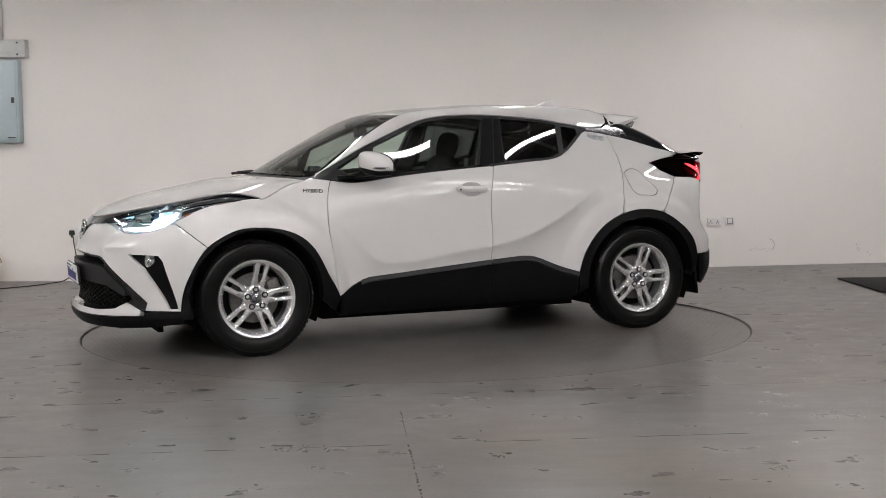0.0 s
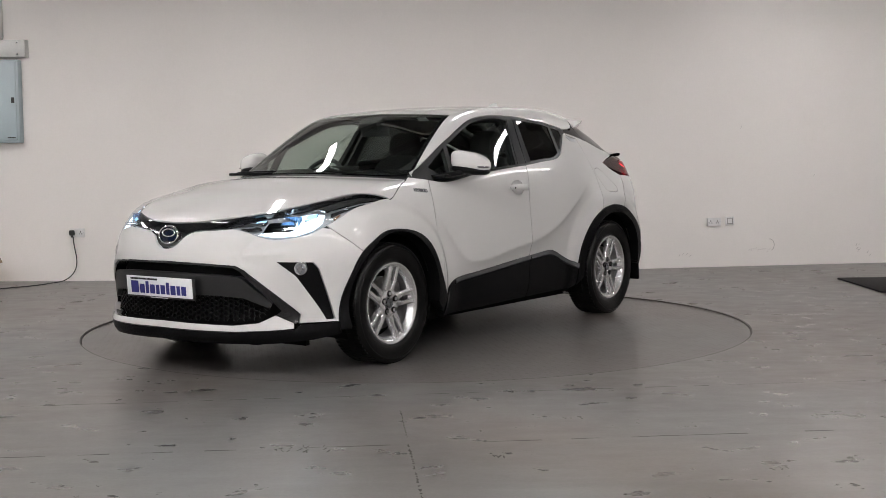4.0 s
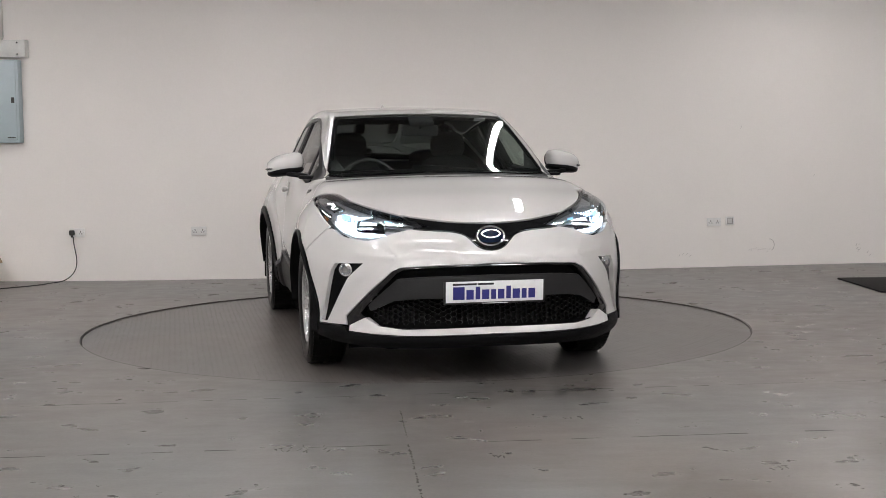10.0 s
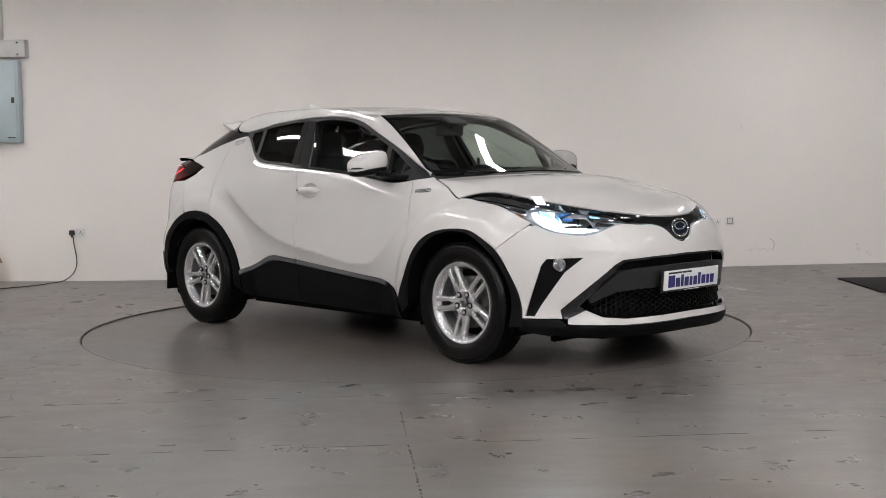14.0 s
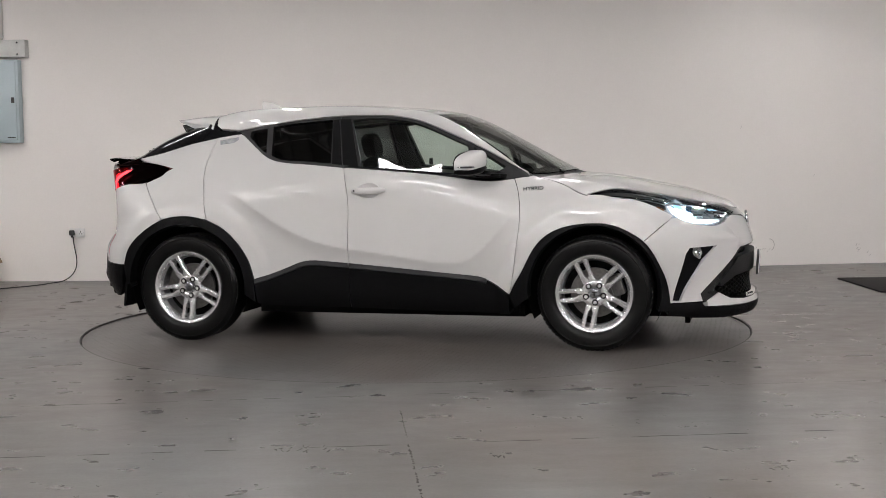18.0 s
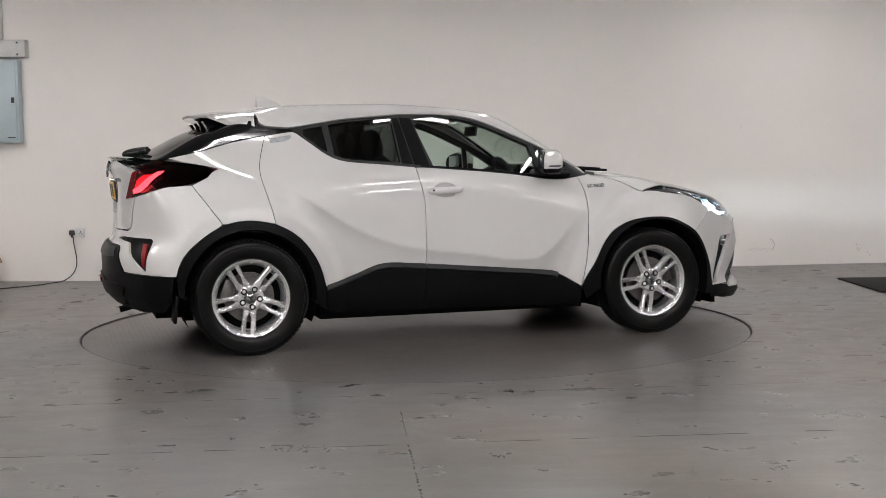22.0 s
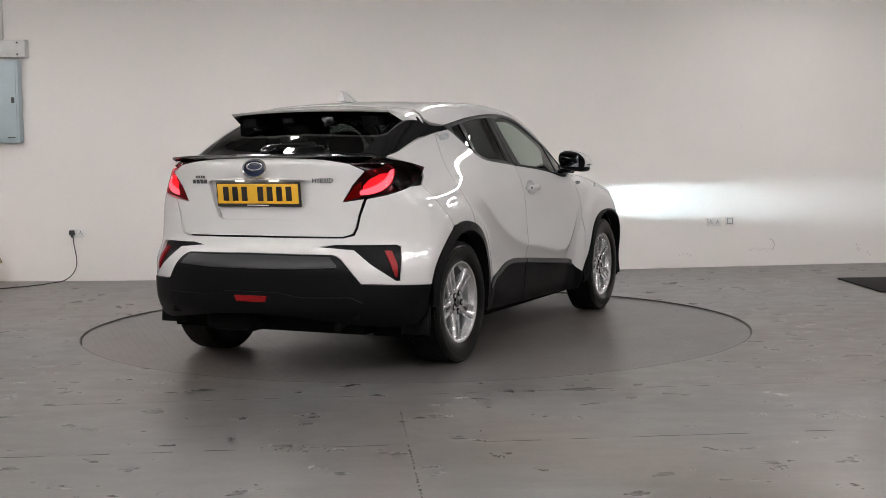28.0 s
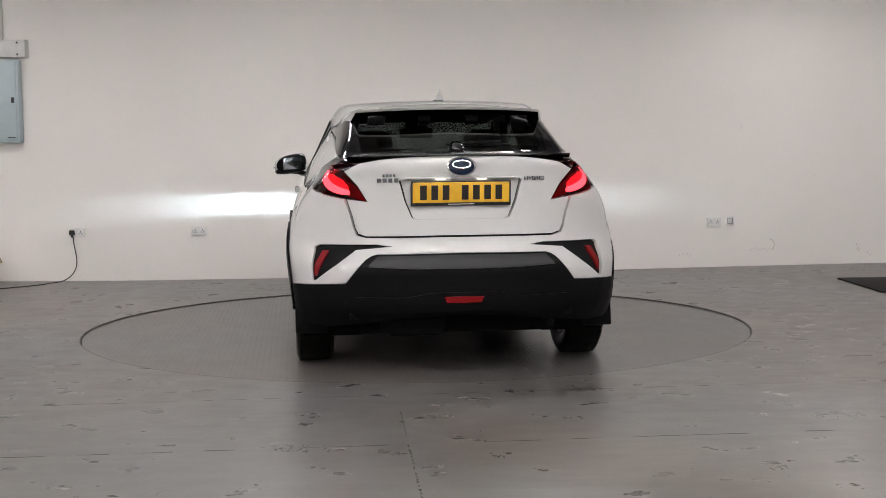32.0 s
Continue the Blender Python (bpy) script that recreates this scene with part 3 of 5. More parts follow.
def build_wall_things():
    build_socket(-3.282, 0.469, True)
    build_socket(-2.106, 0.474, False)
    build_socket(3.053, 0.465, False)
    build_socket(3.222, 0.473, False, True)
    plug = new("power_plug")
    plug.matrix_basis = wall_pose(-3.318, 0.470)
    box("plug_body", (0.050, 0.036, 0.050), pose(-0.008, -0.040, 0), PLUG_BLACK, plug, 0.010, segments=3)
    box("cord_grip", (0.018, 0.020, 0.022), pose(-0.008, -0.040, -0.034), PLUG_BLACK, plug, 0.005)
    tagged(plug, "black three-pin plug in a wall socket", "plug")
    w = wall_pose(-3.318, 0.470).translation
    way = [(w.x, w.y - .032, .43), (w.x + .005, w.y - .035, .36), (w.x + .02, w.y - .04, .28), (w.x + .03, w.y - .045, .19), (w.x + .01, w.y - .06, .10), (w.x - .04, w.y - .09, .04),
           (w.x - .09, w.y - .13, .012), (-3.46, 3.28, .006), (-3.52, 3.12, .006), (-3.60, 2.98, .006), (-3.72, 2.85, .006), (-3.90, 2.70, .006), (-4.4, 2.4, .006)]
    p = np.array(way)
    s = np.concatenate([[0], np.cumsum(np.linalg.norm(np.diff(p, axis=0), axis=1))])
    dense = spline_weights(s, np.linspace(0, s[-1], 70)) @ p
    dense[:, 2] = np.maximum(dense[:, 2], .0055)
    tagged(tube("power_cable", [tuple(v) for v in dense], 0.005, PLUG_BLACK), "black power cable hanging from a plug onto the floor", "cable")
    # steel enclosure with its door, lock and tag
    cab = new("electrical_enclosure")
    cab.matrix_basis = wall_pose(-4.039, 1.738)
    box("body", (0.53, 0.10, 0.790), pose(0, -0.05, 0), BOX_GREY, cab, 0.006)
    door = box("door", (0.49, 0.012, 0.745), pose(-0.002, -0.107, 0), BOX_GREY, cab, 0.004)
    box("lock", (0.030, 0.010, 0.052), pose(0.212, -0.116, 0.010), PLUG_BLACK, door, 0.003)
    box("maker_plate", (0.075, 0.002, 0.008), pose(0.190, -0.1142, -0.345), SHADE_CHROME, door)
    tagged(cab, "pale blue-grey steel electrical enclosure on the wall", "electrical box")
    tr = new("cable_trunking")
    tr.matrix_basis = wall_pose(-3.958, 2.238)
    box("cover", (0.52, 0.10, 0.165), pose(0, -0.05, 0), TRUNK_GREY, tr, 0.004)
    for dx in (0.185, 0.0):
        for dz in (-0.055, 0.055):
            cylinder("screw", 0.009, 0.006, pose(dx, -0.102, dz, 90), SHADE_CHROME, tr, segments=16)
    tagged(tr, "white metal trunking box with screws above the enclosure", "trunking")
    riser = new("wall_trunking")
    riser.matrix_basis = wall_pose(-4.005, 3.4)
    box("channel", (0.13, 0.07, 2.1), pose(0, -0.035, 0), TRUNK_GREY, riser, 0.003)
    elbow = box("elbow_cover", (0.16, 0.085, 0.12), pose(-0.02, -0.043, -1.03), TRUNK_GREY, riser, 0.004)
    tagged(riser, "white metal trunking running up the wall", "trunking")
    # cardboard box, only its edge comes into view
    card = new("cardboard_box")
    card.matrix_basis = pose(-4.27, 3.22, 0, 0, 0, -8)
    box("box_body", (0.46, 0.36, 0.19), pose(0, 0, 0.095), CARD, card, 0.004)
    box("flap", (0.05, 0.35, 0.16), pose(0.215, 0, 0.262, 0, -24, 0), CARD, card, 0.002)
    box("flap", (0.44, 0.008, 0.15), pose(0, -0.19, 0.25, 18, 0, 0), CARD, card, 0.002)
    tagged(card, "open brown cardboard box against the wall", "box")
    bm = bmesh.new()
    add_box(bm, (1.9, 1.15, 0.014), pose(0, 0, 0.007), 0.004)
    m = part("floor_mat", bm, MAT_BLACK)
    m.matrix_basis = Matrix.Translation((4.80, 2.08, 0)) @ Matrix.Rotation(radians(-1.5), 4, "Z") @ Matrix.Shear("XZ", 4, (0, 0))
    tagged(m, "black rubber mat lying on the grey floor", "mat")
    # scuffs on the wall
    rnd = random.Random(3)
    for cx, cz, n, sx, sz, arc in ((3.55, .165, 10, .22, .05, False), (3.66, .215, 0, .10, .12, True), (4.63, .165, 5, .04, .09, False), (2.75, .13, 4, .12, .03, False),
                                   (4.75, .10, 2, .03, .05, False), (4.15, .932, 1, .03, .01, False), (3.352, 1.423, 1, .02, .02, False)):
        bm = bmesh.new()
        if arc:
            for i in range(12):
                a = radians(-60 + 150 * i / 11)
                add_box(bm, (.016, .0012, .006), pose(.05 * math.cos(a), -.0006, .06 * math.sin(a), 0, 90 - math.degrees(a), 0))
        for i in range(n):
            add_box(bm, (.004, .0012, rnd.uniform(.015, .035)), pose((i / max(n - 1, 1) - .5) * sx, -.0006, rnd.uniform(-.4, .4) * sz, 0, rnd.uniform(10, 50), 0))
        o = part("wall_mark", bm, SCUFF, smooth=False)
        o.matrix_basis = wall_pose(cx, cz)
        tagged(o, "faint grey scuff on the painted wall", kind="structure")


def batten(length, width, bare, label, group):
    """A ceiling lamp on two rods: a flat diffuser between added light shields, or a bare one that hangs below its tray.
    """
    lamp = new("ceiling_batten")
    box("housing", (0.17, length + .06, 0.05), pose(0, 0, 0.030), LAMP_BODY, lamp, 0.006)
    if bare:
        box("diffuser", (width, length, 0.034), pose(0, 0, -0.012), LAMP_GLOW, lamp, 0.008)
    else:
        box("diffuser", (width, length, 0.020), pose(0, 0, -0.006), LAMP_GLOW, lamp, 0.005)
        # strips beside and at the ends, added to keep sideways light off the upper wall
        for dx in (-width / 2 - 0.008, width / 2 + 0.008):
            box("side_rail", (0.012, length + .06, 0.024), pose(dx, 0, -0.005), LAMP_BODY, lamp, 0.002)
    for dy in (-length / 2 - .015, length / 2 + .015):
        box("end_cap", (0.128, 0.014, 0.024), pose(0, dy, -0.005), LAMP_BODY, lamp, 0.002)
    for dy in (-length * .4, length * .4):
        cylinder("hanger", 0.004, 1.46, pose(0, dy, 0.782), BEAM_STEEL, lamp, segments=8)
    return tagged(lamp, label, "ceiling lamp", group)


def build_battens():
    """Lamps hung low under the roof: rows towards the back wall, a fill row over the front floor, a chain round the
    front of the turntable, cross rows behind the camera.
    """
    # x = 3.9, 5.7 and the y = -4.1 row are added to brighten wall, floor, car
    rows = [pose(x, y, 3.2) for x, y in ((-4.8, 1.3), (-4.8, -0.4), (-1.35, 0.95), (1.2, 1.1))] + [pose(3.9, 2.2, 3.2), pose(5.7, 2.0, 3.2)] + [pose(x, -4.1, 3.2, 0, 0, 90) for x in (-4.0, -2.0, 0.0, 2.0, 4.0)]
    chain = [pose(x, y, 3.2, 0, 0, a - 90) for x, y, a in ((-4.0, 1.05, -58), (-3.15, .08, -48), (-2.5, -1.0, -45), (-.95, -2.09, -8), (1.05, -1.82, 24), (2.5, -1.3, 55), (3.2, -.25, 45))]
    cross = [pose(x, y, 3.2, 0, 0, 90) for y, xs in ((-6.0, (-4.0, -2.1, -0.2, 1.8, 3.8)), (-8.9, (-4.4, -2.4, 0.3, 2.3, 4.4)), (-12.3, (-4.6, -2.7, -0.7, 1.5, 3.5, 5.4))) for x in xs] + [pose(x, y, 3.2) for x in (-5.5, 6.2) for y in (-2.4, -4.4, -6.6)]
    for lamp, spots in ((batten(1.46, 0.10, False, "white lit ceiling batten on thin rods, in a set part added as fill light", "ceiling battens"), rows),
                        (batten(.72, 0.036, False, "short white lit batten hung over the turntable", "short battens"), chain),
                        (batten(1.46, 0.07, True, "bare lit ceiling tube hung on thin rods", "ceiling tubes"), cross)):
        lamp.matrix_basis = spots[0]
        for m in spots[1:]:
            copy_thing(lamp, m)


build_floor()
build_walls()
build_wall_things()
build_battens()


def build_turntable():
    t = new("turntable")
    bm = bmesh.new()
    n = 192
    c = bm.verts.new((0, 0, -0.010))
    rings = [[bm.verts.new((r * math.cos(2 * math.pi * k / n), r * math.sin(2 * math.pi * k / n), z)) for k in range(n)] for r, z in ((1.1, -.010), (2.251, -.010), (2.251, -.05))]
    for k in range(n):
        bm.faces.new((c, rings[0][k], rings[0][(k + 1) % n]))
        for u, v in zip(rings, rings[1:]):
            bm.faces.new((u[k], v[k], v[(k + 1) % n], u[(k + 1) % n]))
    bmesh.ops.recalc_face_normals(bm, faces=bm.faces)
    part("disc", bm, DISC_PAINT, t, smooth=False)
    lathe_ring = bmesh.new()
    for k in range(n):
        a = 2 * math.pi * k / n
        for r, z in ((2.251, -.010), (2.251, -.0085), (2.233, -.0085), (2.233, -.010)):
            lathe_ring.verts.new((r * math.cos(a), r * math.sin(a), z))
    lathe_ring.verts.ensure_lookup_table()
    for k in range(n):
        for j in range(3):
            lathe_ring.faces.new([lathe_ring.verts[i] for i in (k * 4 + j, k * 4 + j + 1, (k + 1) % n * 4 + j + 1, (k + 1) % n * 4 + j)])
    bmesh.ops.recalc_face_normals(lathe_ring, faces=lathe_ring.faces)
    part("rim", lathe_ring, DISC_PAINT, t, smooth=False)
    # raised lozenges of the chequer plate, alternately turned
    rnd, pitch, verts, faces = np.random.RandomState(5), 0.034, [], []
    g = np.arange(-2.2, 2.2, pitch)
    ix, iy = np.meshgrid(np.arange(len(g)), np.arange(len(g)))
    for i, j in zip(ix.ravel(), iy.ravel()):
        x, y = g[i], g[j]
        if x * x + y * y < 2.20 ** 2:
            c, s = (0.7071, 0.7071) if (i + j) % 2 else (0.7071, -0.7071)
            k = len(verts)
            for u, v, h in ((.013, 0, 0), (0, .0052, 0), (-.013, 0, 0), (0, -.0052, 0), (.007, 0, .0006), (-.007, 0, .0006)):
                verts.append((x + u * c - v * s, y + u * s + v * c, -.0101 + h))
            faces += [(k, k + 1, k + 4), (k + 4, k + 1, k + 5), (k + 1, k + 2, k + 5), (k + 2, k + 3, k + 5), (k + 5, k + 3, k + 4), (k + 3, k, k + 4)]
    me = bpy.data.meshes.new("tread")
    me.from_pydata(verts, [], faces)
    me.materials.append(DISC_PAINT)
    tread = new("tread", me)
    tread.parent = t
    tagged(tread, "painted chequer plate lozenges", kind="stuff")
    return tagged(t, "round turntable of painted chequer plate set flush in the floor", "turntable")


turntable = build_turntable()


# ---- the car: x forwards, y to its left, z up, on its wheels; the shell's fields give every panel ----
car = new("car")
tagged(car, "pearl white compact crossover car with black cladding, lamps lit", "car")
HUB_X, HUB_Z, TYRE_R = 1.32, 0.335, 0.345

DLO_TOP = bend([(-1.037, 1.347), (-.873, 1.372), (-.694, 1.399), (-.516, 1.415), (-.336, 1.428), (-.156, 1.431), (.024, 1.423), (.118, 1.409), (.211, 1.384), (.336, 1.334),
                (.442, 1.288), (.554, 1.240), (.679, 1.178), (.802, 1.111), (.919, 1.052)], 60)
DLO_BOT = bend([(.911, 1.037), (.822, 1.025), (.692, 1.010), (.6, 1.015), (.476, 1.033), (.325, 1.052), (.171, 1.067), (.017, 1.080), (-.136, 1.092), (-.305, 1.104),
                (-.413, 1.114), (-.564, 1.127), (-.70, 1.140), (-.78, 1.162), (-.843, 1.199), (-.907, 1.249), (-.971, 1.299), (-1.015, 1.332)], 70)
B_SEAM = bend([(-.269, 1.098), (-.251, 1.014), (-.230, .909), (-.226, .738), (-.226, .600), (-.226, .494)], 16)
A_SEAM = bend([(.808, .322), (.834, .46), (.855, .644), (.865, .74), (.862, .896), (.842, .98), (.822, 1.025)], 20)
C_SEAM = bend([(-1.168, .775), (-1.196, .90), (-1.216, .98), (-1.231, 1.05), (-1.233, 1.117), (-1.212, 1.21), (-1.184, 1.302)], 18)
CLAD_REAR = bend([(-.226, .494), (-.36, .503), (-.47, .507), (-.53, .499), (-.64, .458), (-.75, .418), (-.863, .384)], 16)
CLAD_FRONT = bend([(-.226, .494), (.009, .474), (.315, .449), (.56, .426), (.64, .413), (.70, .388), (.76, .350), (.808, .322)], 20)
ARCH_REAR = bend([(-.863, .384), (-.901, .515), (-.959, .615), (-1.047, .707), (-1.165, .770), (-1.255, .792), (-1.361, .797), (-1.465, .777), (-1.548, .737), (-1.632, .677),
                  (-1.72, .58), (-1.755, .48)], 40)
ARCH_FRONT = bend([(.808, .322), (.848, .40), (.885, .46), (.935, .56), (1.002, .655), (1.077, .709), (1.2, .747), (1.323, .757), (1.445, .744), (1.537, .704), (1.615, .652),
                   (1.696, .532), (1.741, .429), (1.767, .282)], 44)


def stand(p, out=0.0, lean=0.0):
    """A frame on the shell at p: z out of the surface, x to the right for one who looks at it, y up."""
    n = Vector(shell_normals(np.array([p]))[0])
    x = Vector((0, 0, 1)).cross(n).normalized()
    m = Matrix((x, n.cross(x), n)).transposed().to_4x4()
    return Matrix.Translation(Vector(p) + n * out) @ m @ Matrix.Rotation(radians(lean), 4, "Z")


def cut(curve, low, high, axis=0):
    return [p for p in curve if low <= p[axis] <= high]


def nearest(curve, x):
    return min(range(len(curve)), key=lambda i: abs(curve[i][0] - x))


def xz_of(p):
    return [(float(a), float(c)) for a, b, c in p]


def xy_of(p):
    return [(float(a), abs(float(b))) for a, b, c in p]


# edges that two panels share, worked out once on the shell
LAMP_TOP = bend([(14.4, .805), (21, .853), (28, .883), (37, .917), (44, .943), (51, .963), (58, .958), (65, .930)], 34)
LAMP_LOW = bend([(65, .930), (60, .926), (54.8, .907), (50.3, .893), (47, .862), (43, .818), (40, .785), (37, .757), (32.7, .740), (28.4, .735), (25.2, .752), (22.5, .773), (18.1, .793), (14.4, .805)], 44)
GRILLE_TOP = bend([(0, .815), (5, .819), (10, .826), (15, .840), (21, .857)], 12)
BONNET_SEAM = bend([(1.275, .822), (1.215, .808), (1.14, .780), (1.06, .748), (.972, .705)], 12)
BONNET_REAR = bend([(.972, .705), (1.01, .62), (1.09, .45), (1.15, .25), (1.17, 0)], 14)
SCREEN_LOW = bend([(.895, .690), (.945, .62), (1.025, .45), (1.08, .25), (1.10, 0)], 14)
SCREEN_SIDE = bend([(.895, .690), (.75, .655), (.60, .620), (.45, .588), (.29, .555)], 14)
SCREEN_TOP = bend([(.29, .555), (.322, .35), (.34, .15), (.345, 0)], 10)


def side_to_end(points, axis):
    """Points in side view as degrees round an end's axis and heights."""
    p = from_side(np.array(points), 1)
    return [(float(np.degrees(np.arctan2(y, (x - axis) * np.sign(axis)))), float(z)) for x, y, z in p]


def line(a, b, n=8):
    return [(a[0] + (b[0] - a[0]) * i / n, a[1] + (b[1] - a[1]) * i / n) for i in range(n + 1)]


def whole(half):
    """A half outline in plan, from the middle at the one end to the middle at the other, with its mirror image."""
    return list(half) + [(x, -y) for x, y in reversed(half)][1:-1]


def build_body():
    # bonnet, cowl, windscreen, roof
    lamp3d = on_nose(np.array([p for p in LAMP_TOP if p[0] > 21.5]))
    lip3d = on_nose(np.array(GRILLE_TOP))
    half = [(float(lip3d[0][0]), 0.0)] + xy_of(lip3d)[1:] + xy_of(lamp3d) + BONNET_SEAM + BONNET_REAR[1:-1] + [(1.17, 0.0)]
    bonnet = top_patch("bonnet", whole(half), PAINT, car, lip=.02)
    cowl = [(1.17, 0.0)] + BONNET_REAR[::-1][1:] + [(.90, .715)] + SCREEN_LOW[:-1] + [(1.10, 0.0)]
    top_patch("cowl", whole(cowl), TRIM, car, lift=-.006, lip=.03)
    glass = [(1.10, 0.0)] + SCREEN_LOW[::-1][1:] + SCREEN_SIDE[1:] + SCREEN_TOP[1:-1] + [(.345, 0.0)]
    band = [(x - (.055 if y < .6 else .04) if x > .8 else x + .012, y * .955) for x, y in glass]
    top_patch("windscreen_band", whole(glass), GLOSS_BLACK, car, holes=[whole(band)], lift=-.003, lip=.01, label="black frit band round the windscreen")
    screen = top_patch("windscreen", whole([(x, y * .985) for x, y in glass]), SCREEN, car, lift=-.001, lip=.004, gap=.001, label="clear windscreen glass")
    screen.visible_shadow = False
    rail = xy_of(from_side(np.array(DLO_TOP[::-1])))
    roof = [(.345, 0.0)] + SCREEN_TOP[::-1][1:] + SCREEN_SIDE[::-1][1:] + [(.905, .706)] + rail[1:] + xy_of(from_side(np.array([(-1.10, 1.352), (-1.174, 1.358), (-1.21, 1.380)]))) + [(-1.232, .50), (-1.215, .25), (-1.20, 0.0)]
    top_patch("roof", whole(roof), PAINT, car, step=.022, lip=.02)
    # upper grille band with its emblem
    low = bend([(0, .682), (1.6, .686), (3.4, .706), (5.4, .750), (9.5, .778), (14.4, .785), (18.1, .792)], 18)
    band = [(0, .815)] + GRILLE_TOP[1:] + [(14.4, .804), (18.1, .793)] + low[::-1][1:]
    g = nose_patch("upper_grille", both(band[:-1] + [(0, .682)])[:-1], GLOSS_BLACK, car, lift=-.004, gap=.003, label="gloss black band between the headlamps")
    emblem(on_nose(np.array([(0, .750)]))[0] + np.array((.004, 0, 0)), g, (0, 0, 1), 1)
    # front bumper
    edge = [(0, .678)] + [(a, b - .004) for a, b in low[1:]] + [(a, b - .003) for a, b in LAMP_LOW[::-1] if 19 < a < 41.5] + side_to_end(line((1.768, .783), (1.615, .652)) + [p for p in ARCH_FRONT if p[0] > 1.62], NOSE_AXIS) + [
            (34.5, .284), (34.9, .330), (22.5, .572), (20.4, .595), (12, .606), (0, .611)]
    fog = [(29.8, .612), (38.2, .604), (39.5, .57), (43.4, .300), (41.2, .298), (39.5, .36), (34.1, .536)]
    bumper = nose_patch("front_bumper", both(edge), PAINT, car, holes=[fog, [(-a, b) for a, b in fog]], step=.013, lip=.03)
    for s in (1, -1):
        pocket = nose_patch("fog_pocket", [(s * a, b) for a, b in fog], TRIM, bumper, lift=-.026, gap=-.004, lip=0)
        c = on_nose(np.array([(s * 34.9, .574)]))[0] - np.array((.024, s * .010, 0))
        m = Matrix.Translation(c) @ pose(0, 0, 0, 0, 90, s * 22)
        lamp = cylinder("fog_lamp", .036, .034, m, CHROME, bumper, segments=28, bevel=.004)
        cylinder("fog_lens", .032, .012, m @ Matrix.Translation((0, 0, .016)), LENS, lamp, segments=28, r2=.024)
        cylinder("bulb", .014, .01, m @ Matrix.Translation((0, 0, .018)), CHROME, lamp, segments=16)
    # lower grille: pocket, frame, crossbar, honeycomb
    mouth = [(0, .611), (12, .606), (20.4, .595), (22.5, .572), (34.9, .330), (34.3, .284), (30.0, .262), (20, .262), (0, .262)]
    nose_patch("grille_pocket", both(mouth), DARK, car, lift=-.075, gap=-.01, lip=0)
    inner = [(0, .600), (12, .597), (19.6, .586), (21.2, .566), (30.5, .352), (27.5, .300), (20, .284), (0, .286)]
    nose_patch("grille_frame", both(mouth), GLOSS_BLACK, car, holes=[both(inner)], lift=-.006, lip=.06, gap=.001)
    bar = bend([(0, .556), (10, .553), (18, .545), (21.4, .535)], 10) + [(28.6, .395), (28.0, .362), (22, .420), (16, .433), (0, .436)]
    nose_patch("grille_crossbar", both(bar), SATIN, car, lift=-.004, lip=.06, label="satin dark grey bar behind the number plate")
    honeycomb(both([(0, .432), (16, .428), (22, .414), (27.6, .362), (28.4, .345), (25.5, .318), (20, .304), (0, .306)]))
    lipline = [(0, .287), (12, .284), (20, .280), (25.5, .292), (29.2, .332), (33.4, .286), (33.5, .254), (28, .249), (20.8, .246), (0, .250)]
    nose_patch("lower_lip", both(lipline), PAINT, car, lift=.006, lip=.05, step=.02, label="white blade under the lower grille")
    val = [(0, .249), (20.8, .245), (34, .252), (35, .279), (44.6, .281), (45.2, .215), (38, .190), (28, .176), (12, .182), (0, .186)]
    nose_patch("front_valance", both(val), TRIM, car, lift=.003, lip=.10)
    plate_front = new_plate("front_plate", (2.272, 0, .472), 1)
    # tail
    gate = bend([(0, 1.168), (11.6, 1.163), (19.9, 1.152), (26.0, 1.130)], 12) + [(29.9, 1.09), (28.2, 1.05), (26.7, 1.014), (24.2, .928), (29.6, .944), (28.2, .86), (27.4, .79), (26.6, .757), (24.3, .742), (0, .744)]
    dish = [(0, 1.046), (15.0, 1.044), (15.9, 1.034), (14.6, .93), (12.8, .842), (11.6, .833), (0, .833)]
    tailgate = tail_patch("tailgate", both(gate), PAINT, car, holes=[both(dish)], step=.022, lip=.035)
    tail_patch("plate_dish", both([(a * .97, b) for a, b in dish]), PAINT, tailgate, lift=-.022, gap=-.004, lip=0)
    tail_patch("gate_garnish", both([(0, 1.058), (14.4, 1.055), (14.8, 1.045), (0, 1.046)]), PAINT, tailgate, lift=.012, lip=.03)
    for dy in (-.11, .11):
        box("plate_lamp", (.02, .05, .006), pose(-2.066, dy, 1.043), LED_WHITE_DIM, tailgate, .002)
    emblem(on_tail(np.array([(0, 1.108)]))[0] + np.array((-.004, 0, 0)), tailgate, (0, 0, 1), -1)
    rear_bumper()
    new_plate("rear_plate", (-2.058, 0, .973), -1)


